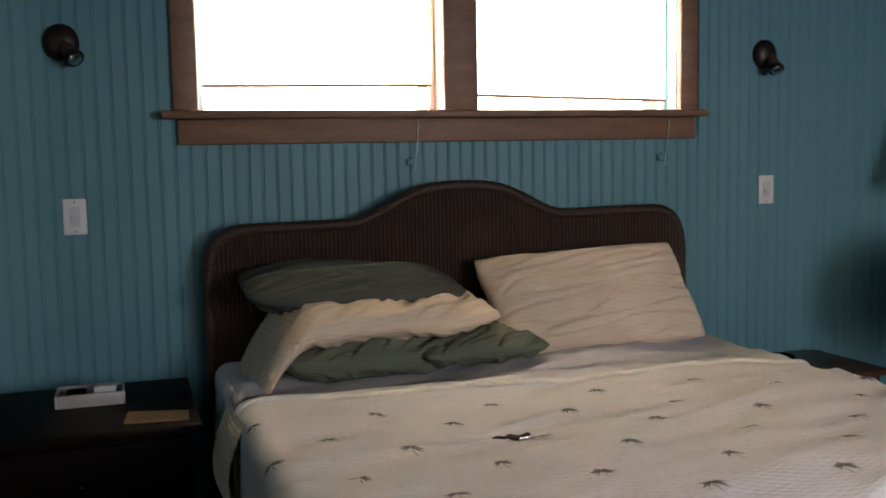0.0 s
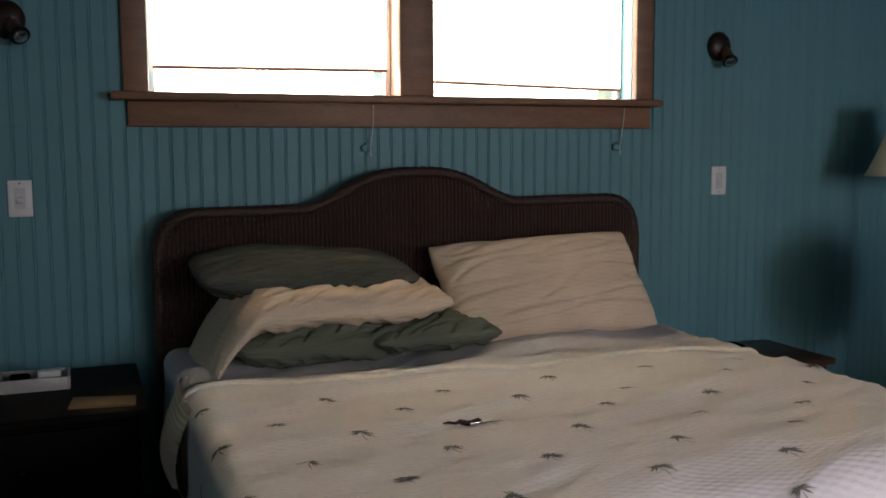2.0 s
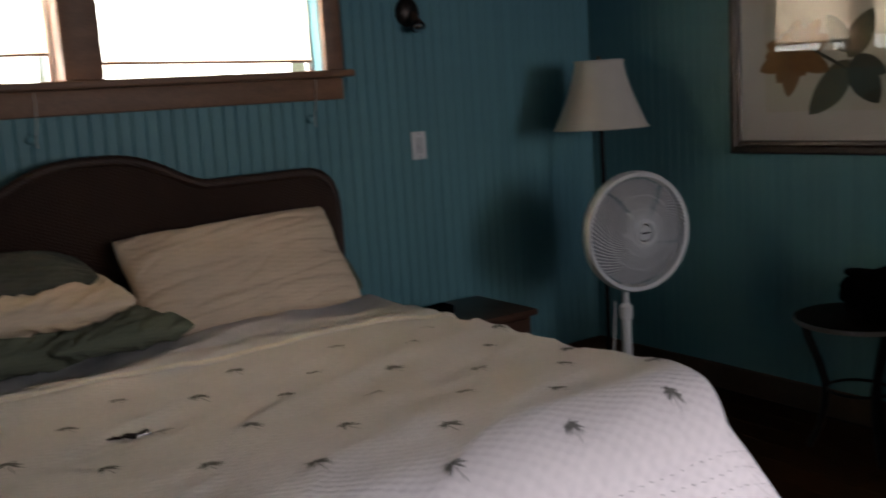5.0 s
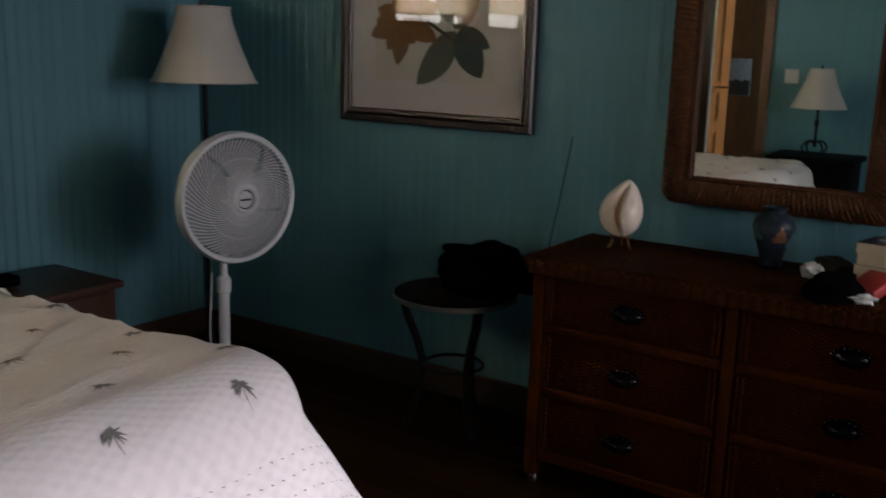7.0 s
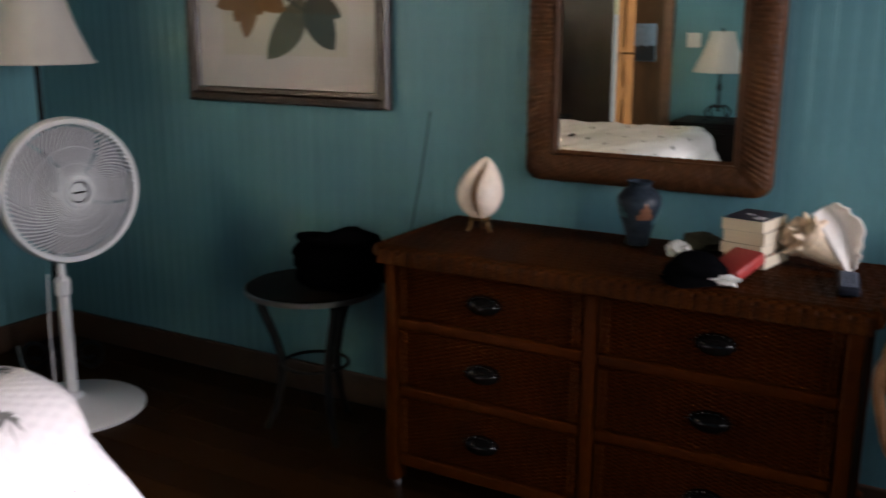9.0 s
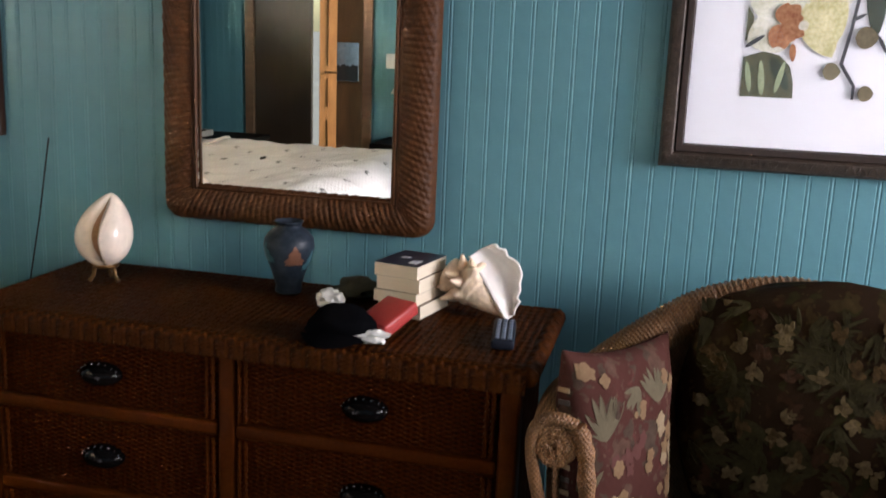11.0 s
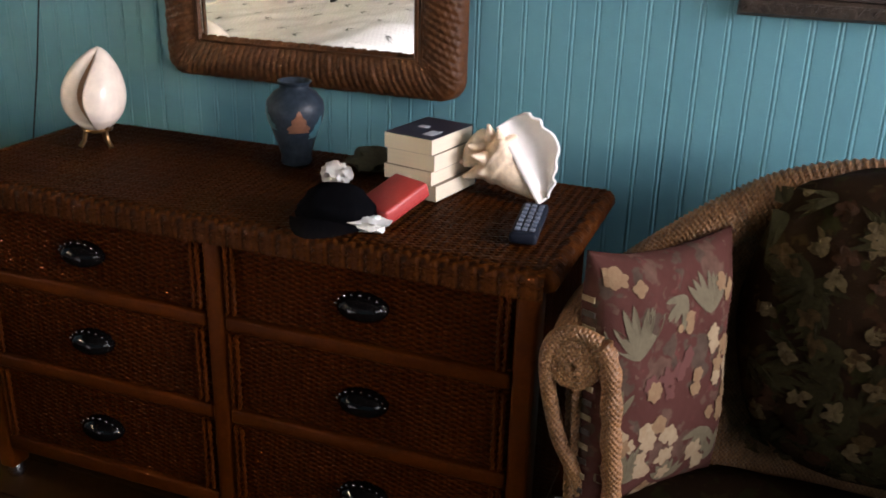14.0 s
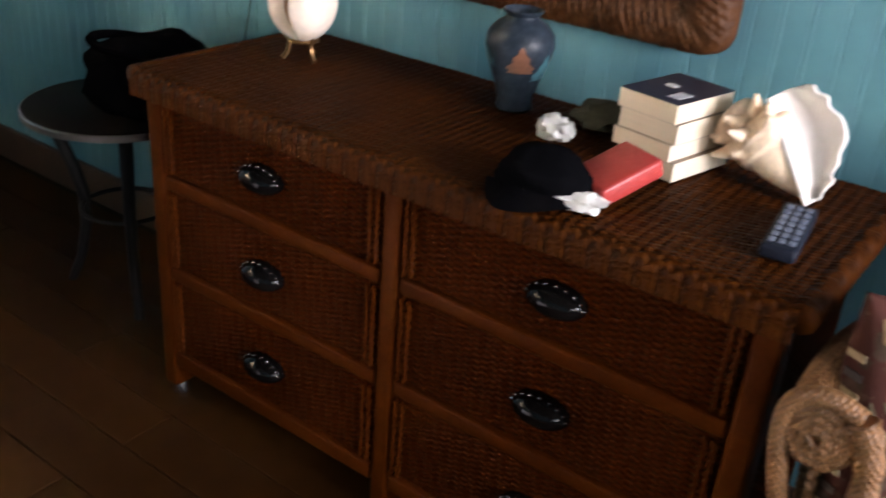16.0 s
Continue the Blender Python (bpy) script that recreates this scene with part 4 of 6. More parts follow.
p1 = picture(1.825, 2.705, 1.058, 1.80, MATCREAM, FRAMEGILT, FRAMEDARK, "framed print of ochre blossoms and dark leaves", FRAMEDARK)
ink(p1, "print_sheet", PRINTPAPER, [[(1.99, 1.225), (2.535, 1.225), (2.535, 1.66), (1.99, 1.66)]], XP, 0.0004)
XQ = XP - 0.0006
ink(p1, "blossom", OCHRE, [petal(2.40, 1.45, a, 0.10 + 0.035 * (a % 3), 0.040) for a in (0, 20, 47, 82, 120, 160, 181, 200, 235, 260, 300, 335)], XQ)
ink(p1, "blossom_heart", OCHRE2, [petal(2.39, 1.45, a, 0.085, 0.022) for a in (40, 95, 180, 225, 265, 310)] + [petal(2.43, 1.43, a, 0.09, 0.024) for a in (240, 275)], XQ - 0.001)
ink(p1, "leaf", LEAF, [petal(2.165, 1.415, 230, 0.265, 0.058, bend=0.01), petal(2.17, 1.42, 60, 0.20, 0.05)], XQ)
ink(p1, "leaf_dark", LEAF2, [petal(2.155, 1.415, 303, 0.20, 0.058), petal(2.15, 1.42, 335, 0.15, 0.035), petal(2.17, 1.44, 120, 0.17, 0.04)], XQ - 0.0003)
ink(p1, "stem", LEAF2, [petal(2.33, 1.47, 330, 0.20, 0.006)], XQ - 0.0012)

p2 = picture(-0.805, 0.072, 1.100, 1.85, MATBOARD, FRAMEGILT, FRAMEBROWN, "framed print of pale yellow orchids on white")
ink(p2, "leaf", LEAF, [[(-0.092, 1.266), (-0.204, 1.266), (-0.202, 1.30), (-0.192, 1.335), (-0.168, 1.358), (-0.135, 1.366), (-0.092, 1.352)], [(-0.092, 1.385), (-0.092, 1.462), (-0.106, 1.44), (-0.108, 1.40)]], XQ)
ink(p2, "leaf_shine", paint("print_leaf_light", (0.26, 0.29, 0.17)), [petal(-0.138, 1.268, 96, 0.080, 0.006), petal(-0.165, 1.275, 78, 0.075, 0.005), petal(-0.112, 1.275, 100, 0.07, 0.005)], XQ - 0.001)
ink(p2, "leaf_dark", LEAF2, [petal(-0.150, 1.355, 300, 0.085, 0.012), petal(-0.345, 1.56, 275, 0.16, 0.020), petal(-0.43, 1.60, 265, 0.20, 0.026)], XQ - 0.0004)
ink(p2, "petal_pale", YEL, [petal(-0.195, 1.43, 205, 0.110, 0.046), petal(-0.190, 1.43, 130, 0.150, 0.052), petal(-0.205, 1.44, 85, 0.150, 0.050), petal(-0.22, 1.46, 45, 0.150, 0.046)], XQ - 0.0012)
ink(p2, "petal_yellow", YEL2, [petal(-0.210, 1.470, 300, 0.130, 0.036), petal(-0.240, 1.530, 285, 0.150, 0.038), petal(-0.235, 1.50, 15, 0.075, 0.024)], XQ - 0.0022)
ink(p2, "orchid_throat", RUST, [petal(-0.165, 1.425, a, 0.046 + 0.008 * (a % 2), 0.019) for a in (255, 281, 310, 335, 20, 51, 80)] + [petal(-0.192, 1.385, 275, 0.040, 0.006)], XQ - 0.0032)
ink(p2, "orchid_lip", YEL, [petal(-0.202, 1.43, 320, 0.022, 0.010)], XQ - 0.0042)
ink(p2, "stem", STEM, [[(-0.322, 1.56), (-0.329, 1.56), (-0.318, 1.47), (-0.312, 1.42), (-0.300, 1.345), (-0.330, 1.300), (-0.329, 1.270), (-0.324, 1.270), (-0.323, 1.298), (-0.292, 1.343), (-0.305, 1.42), (-0.311, 1.47)], petal(-0.305, 1.435, 30, 0.035, 0.003), petal(-0.345, 1.52, 235, 0.05, 0.003), petal(-0.362, 1.41, 300, 0.05, 0.003), petal(-0.092, 1.372, 35, 0.05, 0.004)], XQ - 0.0026)
ink(p2, "bud", BUD, [petal(c[0] + c[2], c[1], 0, 2 * c[2], c[2] * 0.95) for c in ((-0.278, 1.328, 0.019), (-0.341, 1.402, 0.024), (-0.352, 1.284, 0.017), (-0.46, 1.42, 0.024), (-0.50, 1.33, 0.019))], XQ - 0.0036)
ink(p2, "petal_far", YEL, [petal(-0.50, 1.58, k, 0.15, 0.046) for k in (10, 65, 120, 175, 230, 290)], XQ - 0.0008)

# ---- wicker mirror ----
MY0, MY1, MZ0, MZ1 = 0.600, 1.325, 0.876, 1.86
mir = thing("wall_mirror", (X1, (MY0 + MY1) / 2, MZ0), "wall mirror in a thick brown wicker frame", "mirror")


def frame_loop_points(n_corner=14, step=0.0029, radius=0.048, w=0.102):
    """Pairs of outer and inner points round the frame, with the run along it; the outer corners are rounded."""
    out = []
    corners = ((MY0, MZ0, 1, 1), (MY1, MZ0, -1, 1), (MY1, MZ1, -1, -1), (MY0, MZ1, 1, -1))
    for k, (y, z, sy, sz) in enumerate(corners):
        c = (y + sy * radius, z + sz * radius)
        inner = (y + sy * w, z + sz * w)
        a0 = math.radians(180 + 90 * k)
        for i in range(n_corner + 1):
            a = a0 + math.radians(90) * i / n_corner
            out.append(((c[0] + radius * math.cos(a), c[1] + radius * math.sin(a)), inner))
        y2, z2, sy2, sz2 = corners[(k + 1) % 4]
        end = (y2 + sy2 * radius, z2 + sz2 * radius)
        start_o = out[-1][0]
        a1 = a0 + math.radians(90)
        end_o = (end[0] + radius * math.cos(a1), end[1] + radius * math.sin(a1))
        inner2 = (y2 + sy2 * w, z2 + sz2 * w)
        n = int(math.hypot(end_o[0] - start_o[0], end_o[1] - start_o[1]) / step)
        for i in range(1, n):
            f = i / n
            out.append(((start_o[0] + (end_o[0] - start_o[0]) * f, start_o[1] + (end_o[1] - start_o[1]) * f), (inner[0] + (inner2[0] - inner[0]) * f, inner[1] + (inner2[1] - inner[1]) * f)))
    run, total = [], 0.0
    for k, (o, _) in enumerate(out):
        if k:
            total += math.hypot(o[0] - out[k - 1][0][0], o[1] - out[k - 1][0][1])
        run.append(total)
    return out, run, total + step


loop, run, whole = frame_loop_points()
bands = round(whole / 0.0165)


def wound(u, v):
    """Reed wound in bands across a rounded section; each band is a little uneven."""
    k = int(round(u * len(loop))) % len(loop)
    o, i = loop[k]
    q = run[k] / whole * bands
    rough_edge = noise.noise(Vector((math.floor(q) * 1.7, v * 3, 2.0)))
    ridge = abs(math.sin(math.pi * q + 0.5 * v)) ** 0.7
    body = math.sin(math.pi * min(1.0, 0.06 + 0.90 * v)) ** 0.6
    off = 0.020 + 0.032 * body + 0.0042 * ridge * body + 0.0032 * rough_edge * body + 0.0016 * math.sin(v * 44 + q * 3)
    if v == 0:
        off = 0.0
    return Vector((X1 - off, o[0] + (i[0] - o[0]) * v, o[1] + (i[1] - o[1]) * v))


bm = B()
grid(bm, wound, len(loop), 22, True)
part("frame", bm, MIRWICK, mir, "brown reed wound round the frame in bands", angle=120)
bm = B()
iy0, iy1, iz0, iz1 = MY0 + 0.102, MY1 - 0.102, MZ0 + 0.092, MZ1 - 0.102
for q in range(2):
    rr = 0.006
    o = 0.004 + q * 0.010
    tube(bm, [(X1 - 0.046 + q * 0.005, y, z) for y, z in ((iy0 - o, iz0 - o), (iy1 + o, iz0 - o), (iy1 + o, iz1 + o), (iy0 - o, iz1 + o))], rr, 6, True)
part("inner_beading", bm, MIRWICK, mir)
bm = B()
slab(bm, [(X1 - 0.0335, MY0 + 0.09, MZ0 + 0.085), (X1 - 0.0335, MY1 - 0.09, MZ0 + 0.085), (X1 - 0.0420, MY1 - 0.09, MZ1 - 0.09), (X1 - 0.0420, MY0 + 0.09, MZ1 - 0.09)], (0.004, 0, 0))
part("mirror_glass", bm, MIRROR, mir, smooth=False)

# ---- side table and the black bag ----
TX, TY, TZ = 3.985, 1.965, 0.510
table = thing("side_table", (TX, TY, 0), "round dark side table on curved iron legs", "side table")
bm = B()
lathe(bm, [(0.205, -0.026), (0.218, -0.022), (0.218, -0.004), (0.210, 0.0)], (TX, TY, TZ), 56)
part("tabletop", bm, DARKWOOD, table)
bm = B()
lathe(bm, [(0.2195, -0.022), (0.2225, -0.020), (0.2225, -0.006), (0.2195, -0.004)], (TX, TY, TZ), 56, cap=False)
part("metal_edge", bm, DULLSTEEL, table, "thin metal edge band")
for k in range(3):
    a = radians(238 + 120 * k)
    bm = B()
    pts = [(TX + math.cos(a) * r, TY + math.sin(a) * r, z) for r, z in ((0.185, 0.475), (0.172, 0.42), (0.135, 0.33), (0.112, 0.25), (0.115, 0.17), (0.135, 0.08), (0.170, 0.0))]
    tube(bm, pts, [0.016, 0.016, 0.015, 0.015, 0.014, 0.013, 0.012], 10)
    part("leg", bm, BLACKIRON, table)
bm = B()
tube(bm, [(TX + 0.108 * math.cos(2 * math.pi * i / 40), TY + 0.108 * math.sin(2 * math.pi * i / 40), 0.238) for i in range(40)], 0.006, 8, True)
part("shelf_ring", bm, BLACKIRON, table)
bag = thing("black_bag", (4.03, 1.90, TZ), "soft black bag slumped on the side table", "bag")
bm = B()
bmesh.ops.create_icosphere(bm, subdivisions=4, radius=1.0)
for v in bm.verts:
    k = 1 + 0.20 * noise.noise(v.co * 1.8) + 0.06 * noise.noise(v.co * 5)
    p = Vector((v.co.x * 0.15 * k, v.co.y * 0.16 * k, v.co.z * 0.100 * k + 0.080))
    p.z = max(p.z, 0.001)
    v.co = p + Vector((4.03, 1.88, TZ))
part("body", bm, BLACKCLOTH, bag, angle=180)
bm = B()
tube(bm, [(4.0 + 0.10 * math.cos(a), 1.88 + 0.13 * math.sin(a), TZ + 0.13 + 0.035 * math.sin(a * 0.5)) for a in [0.3 + 0.35 * i for i in range(16)]], 0.011, 8)
part("strap", bm, BLACKCLOTH, bag)
radio = thing("portable_radio", (4.14, 1.74, TZ), "small black radio with a raised antenna", "radio")
bm = B()
box(bm, (4.09, 1.67, TZ), (4.17, 1.85, TZ + 0.13), 0.015, 3)
part("case", bm, BLACKKNOB, radio)
bm = B()
tube(bm, [(4.13, 1.69, TZ + 0.13), (4.15, 1.655, TZ + 0.36), (4.165, 1.63, TZ + 0.56)], 0.0022, 6)
part("antenna", bm, BLACKIRON, radio, "thin telescopic antenna")

# ---- dresser ----
DX0, DX1, DYA, DYB, DT = 3.715, 4.190, 0.275, 1.535, 0.745
dresser = thing("dresser", (3.97, 0.9, 0), "dark brown wicker dresser with six drawers", "dresser")


def over_edge(u, v):
    """The woven top: from the wall, over the rounded front edge and a hand's breadth down; ribs run across."""
    y = DYA + (DYB - DYA) * u
    total = (DX1 - DX0) + 0.040
    s = v * total
    R = 0.026
    flat_len = (DX1 - DX0) - R
    if s < flat_len:
        p, nrm = Vector((DX1 - s, y, DT)), Vector((0, 0, 1))
    elif s < flat_len + R * math.pi / 2:
        a = (s - flat_len) / R
        p, nrm = Vector((DX0 + R - R * math.sin(a), y, DT - R + R * math.cos(a))), Vector((-math.sin(a), 0, math.cos(a)))
    else:
        p, nrm = Vector((DX0, y, DT - R - (s - flat_len - R * math.pi / 2))), Vector((-1, 0, 0))
    rib = math.sin(2 * math.pi * y / 0.017)
    return p + nrm * (0.0006 * rib + 0.0012 * math.sin(2 * math.pi * s / 0.011) * (1 if rib > 0 else -1))


bm = B()
grid(bm, over_edge, 590, 110)
part("woven_top", bm, WICKER_TOP, dresser, "ribbed woven reed top", angle=120)
bm = B()
box(bm, (DX0 + 0.006, DYA + 0.004, DT - 0.055), (DX1 - 0.002, DYB - 0.004, DT - 0.006), 0.01)
part("top_board", bm, RATTAN, dresser)
for yy in (DYA, DYB):
    bm = B()
    s = 1 if yy == DYB else -1
    pts = [(DX0 + 0.012 + (DX1 - DX0 - 0.02) * i / 80, yy + s * 0.001, DT - 0.018) for i in range(81)]
    tube(bm, pts, [0.021 + 0.0018 * math.sin(i * 2.4) for i in range(81)], 10)
    part("end_roll", bm, WICKER_TOP, dresser, angle=120)
bm = B()
box(bm, (DX0 + 0.05, DYA + 0.035, 0.10), (DX1 - 0.01, DYB - 0.035, DT - 0.05))
part("carcass", bm, RATTAN, dresser)
for yy, s in ((DYA + 0.03, -1), (DYB - 0.03, 1)):
    bm = B()
    grid(bm, lambda u, v: Vector((DX0 + 0.06 + (DX1 - DX0 - 0.08) * u, yy + s * (0.003 * math.sin(2 * math.pi * u * 26)), 0.13 + 0.54 * v)), 150, 20)
    part("side_panel", bm, WICKER, dresser, angle=120)
FRONT = DX0 + 0.035
for y0, y1 in ((0.288, 0.328), (0.900, 0.938), (1.492, 1.532)):
    bm = B()
    box(bm, (FRONT - 0.004, y0, 0.03), (FRONT + 0.05, y1, DT - 0.058), 0.008, 3)
    part("post", bm, RATTAN, dresser)
for z0, z1 in ((0.086, 0.122), (0.300, 0.330), (0.503, 0.533)):
    for y0, y1 in ((0.330, 0.898), (0.940, 1.490)):
        bm = B()
        box(bm, (FRONT - 0.002, y0, z0), (FRONT + 0.04, y1, z1), 0.006, 3)
        part("rail", bm, RATTAN, dresser)


def drawer(y0, y1, z0, z1):
    bm = B()
    grid(bm, lambda u, v: Vector((FRONT + 0.008 - 0.0006 * math.sin(2 * math.pi * (y0 + (y1 - y0) * u) / 0.017) - 0.0012 * math.sin(2 * math.pi * v * (z1 - z0) / 0.010) * (1 if math.sin(2 * math.pi * (y0 + (y1 - y0) * u) / 0.017) > 0 else -1), y0 + (y1 - y0) * u, z0 + (z1 - z0) * v)), int((y1 - y0) / 0.0022), 56)
    d = part("drawer_front", bm, WICKER, dresser, "woven reed drawer front", angle=120)
    for yy in (y0 + 0.008, y0 + 0.022, y1 - 0.022, y1 - 0.008):
        bm = B()
        n = 40
        tube(bm, [(FRONT - 0.001, yy + 0.0015 * math.sin(i * 1.5), z0 + 0.004 + (z1 - z0 - 0.008) * i / n) for i in range(n + 1)], 0.0045, 6)
        part("edge_reed", bm, RATTAN, d)
    cy, cz = (y0 + y1) / 2 + (-0.006 if y0 < 0.5 else 0.004), (z0 + z1) / 2 - 0.002
    bm = B()
    bmesh.ops.create_uvsphere(bm, u_segments=28, v_segments=16, radius=1.0, matrix=Matrix.Translation((FRONT, cy, cz)) @ Matrix.Diagonal((0.034, 0.050, 0.027, 1)))
    h = part("cup_pull", bm, BLACKKNOB, d, "glossy black cup pull")
    bm = B()
    for i in range(9):
        a = math.pi * (0.05 + 0.9 * i / 8)
        bmesh.ops.create_uvsphere(bm, u_segments=8, v_segments=6, radius=0.0022, matrix=Matrix.Translation((FRONT - 0.010, cy - 0.049 * math.cos(a), cz + 0.026 * math.sin(a))))
    part("stud_row", bm, STEEL, h)


for z0, z1 in ((0.125, 0.297), (0.333, 0.500), (0.536, 0.686)):
    drawer(0.332, 0.896, z0, z1)
    drawer(0.942, 1.488, z0, z1)
for yy in (0.308, 1.512):
    for xx in (FRONT + 0.024, DX1 - 0.04):
        bm = B()
        lathe(bm, [(0.018, 0.0), (0.022, 0.012), (0.016, 0.032)], (xx, yy, 0), 16)
        part("foot", bm, STEEL, dresser, "small metal foot")
        bm = B()
        box(bm, (xx - 0.02, yy - 0.018, 0.032), (xx + 0.02, yy + 0.018, 0.13), 0.006)
        part("leg", bm, RATTAN, dresser)
ZT = DT + 0.004

# cowrie-like shell on a small brass stand
SXP, SYP = 4.000, 1.364
shell = thing("sea_shell", (SXP, SYP, ZT), "glossy cream sea shell on a small brass stand", "sea shell")
view = math.atan2(-1.30, -1.75)
bm = B()


def egg(u, v):
    a = 2 * math.pi * u
    z = v
    r = 0.072 * math.sin(math.pi * z ** 0.80) ** 0.66 if 0 < z < 1 else 0.0006
    mid = view - 0.16 - 0.30 * math.sin(math.pi * (1 - z) * 1.1) + 0.25 * z
    da = math.atan2(math.sin(a - mid), math.cos(a - mid))
    run = min(1.0, 6 * z) * min(1.0, 9 * (1 - z))
    slit = math.exp(-(da / (0.80 if da < 0 else 0.07)) ** 2) * 0.48 * run
    lip = math.exp(-((da - 0.62) / 0.52) ** 2) * 0.12 * run
    r *= 1 - slit + lip
    lean = 0.016 * z * z - 0.006 * math.sin(math.pi * z)
    return Vector((SXP + r * math.cos(a) - lean * math.sin(view), SYP + r * math.sin(a) * 0.94 + lean * math.cos(view), ZT + 0.036 + 0.182 * z))


grid(bm, egg, 240, 60, True)
bmesh.ops.remove_doubles(bm, verts=bm.verts, dist=0.0004)
part("shell_body", bm, SHELL, shell, angle=180)
bm = B()


def opening(u, v):
    """Tan mouth with its shade in the colour, a curved strip following the slit."""
    z = 0.10 + 0.82 * v
    mid = view - 0.16 - 0.30 * math.sin(math.pi * (1 - z) * 1.1) + 0.25 * z
    p = egg(((mid - 0.05 - 0.34 * (1 - u) * math.sin(math.pi * v) ** 0.5) / (2 * math.pi)) % 1.0, z)
    c = Vector((SXP, SYP, p.z))
    return c + (p - c) * 1.012


grid(bm, opening, 14, 40)
part("shell_mouth", bm, SHELLMOUTH, shell, "tan mouth of the shell with the slit's shade in its colour", angle=180)
for k in range(3):
    a = view + radians(120 * k + 40)
    bm = B()
    tube(bm, [(SXP + math.cos(a) * r, SYP + math.sin(a) * r, ZT + z) for r, z in ((0.036, 0.056), (0.026, 0.038), (0.030, 0.016), (0.040, 0.003))], [0.004, 0.005, 0.005, 0.006], 8)
    part("stand_leg", bm, BRASS, shell)
bm = B()
tube(bm, [(SXP + 0.028 * math.cos(2 * math.pi * i / 24), SYP + 0.028 * math.sin(2 * math.pi * i / 24), ZT + 0.040) for i in range(24)], 0.004, 6, True)
part("stand_ring", bm, BRASS, shell)

# vase
vase = thing("vase", (4.075, 0.915, ZT), "dark blue glazed vase with a faded pattern", "vase")
bm = B()
prof = [(0.030, 0.0), (0.033, 0.004), (0.031, 0.018), (0.040, 0.050), (0.056, 0.092), (0.061, 0.115), (0.058, 0.135), (0.044, 0.152), (0.031, 0.160), (0.029, 0.166), (0.036, 0.174), (0.034, 0.176), (0.026, 0.168), (0.024, 0.150)]
lathe(bm, prof, (4.075, 0.915, ZT), 48)
part("vessel", bm, VASE, vase)
for nm, color, specs in (("pattern_rust", (0.17, 0.075, 0.045), ((0.3, 0.10), (2.2, 0.11), (4.2, 0.095))), ("pattern_teal", (0.05, 0.13, 0.15), ((1.2, 0.085), (3.2, 0.10), (5.2, 0.105)))):
    tone = paint(nm, color, rough=0.3)
    for a0, z0 in specs:
        bm = B()

        def patch(u, v):
            p, q = 2 * u - 1, 2 * v - 1
            aa = view + a0 - 0.3 + p * 0.50 * (0.04 + 0.48 * (1 - q)) * (1 + 0.2 * math.sin(q * 9))
            zz = z0 + 0.024 * q
            r = np.interp(zz, [0.018, 0.05, 0.092, 0.115, 0.135, 0.152], [0.031, 0.040, 0.056, 0.061, 0.058, 0.044]) + 0.0008
            return Vector((4.075 + r * math.cos(aa), 0.915 + r * math.sin(aa), ZT + zz))
        grid(bm, patch, 14, 10)
        part("painted_patch", bm, tone, vase)

# books
e1, e2 = Vector((-0.20, -0.98, 0)), Vector((0.98, -0.20, 0))
rng = random.Random(3)
zb = ZT
for k in range(4):
    h = (0.031, 0.028, 0.032, 0.030)[k]
    o = Vector((3.975, 0.664, zb)) + e1 * (0.005, -0.003, 0.002, -0.002)[k] + e2 * (0.004, -0.002, 0.001, -0.003)[k]
    w, d = 0.108, 0.150
    bk = thing("paperback_book", o, "thick paperback lying in a stack, page edges outward", "book", "stack of books")

    def block(a0, a1, b0, b1, z0, z1):
        bm = B()
        slab(bm, [o + e1 * a + e2 * b + Vector((0, 0, z0)) for a, b in ((a0, b0), (a1, b0), (a1, b1), (a0, b1))], (0, 0, z1 - z0))
        return bm
    part("page_block", block(0.0005, w - 0.0005, 0.0005, d - 0.004, 0.0005, h - 0.0007), PAGES, bk, smooth=False)
    part("cover", block(0, w, 0, d, h - 0.0007, h - 0.0002), BOOKCOVER if k == 3 else COVERTAN, bk, smooth=False)
    part("cover", block(0, w, 0, d, 0, 0.0005), COVERTAN, bk, smooth=False)
    part("spine", block(0.0, w, d - 0.0035, d - 0.001, 0.0015, h - 0.0015), BOOKCOVER, bk, smooth=False)
    if k == 3:
        part("title_bar", block(0.070, 0.092, 0.025, 0.060, h, h + 0.0006), COVERWHITE, bk, smooth=False)
        part("title_bar", block(0.030, 0.050, 0.070, 0.085, h, h + 0.0006), COVERWHITE, bk, smooth=False)
    zb += h
# red wallet leaning on the books, black cap, tissues
bm = B()
box(bm, (-0.054, -0.042, -0.015), (0.054, 0.042, 0.015), 0.006, 3)
bmesh.ops.transform(bm, matrix=Matrix.Translation((3.852, 0.596, ZT + 0.033)) @ Euler((radians(0), radians(-19), radians(-24))).to_matrix().to_4x4(), verts=bm.verts)
solid("red_case", bm, REDCLOTH, "small red leather case leaning on the books", "case")
bm = B()
bmesh.ops.create_icosphere(bm, subdivisions=4, radius=1.0)
for v in bm.verts:
    k = 1 + 0.16 * noise.noise(v.co * 1.5 + Vector((3, 1, 0))) + 0.05 * noise.noise(v.co * 5)
    p = Vector((v.co.x * 0.058 * k, v.co.y * 0.072 * k, max(0.0005, v.co.z * 0.044 * k + 0.020)))
    if p.z < 0.012:
        p.x, p.y = p.x * 1.12, p.y * 1.1
    v.co = p + Vector((3.792, 0.677, ZT))
cap = solid("baseball_hat", bm, BLACKCLOTH, "crumpled black baseball hat lying on the dresser", "hat")
bm = B()
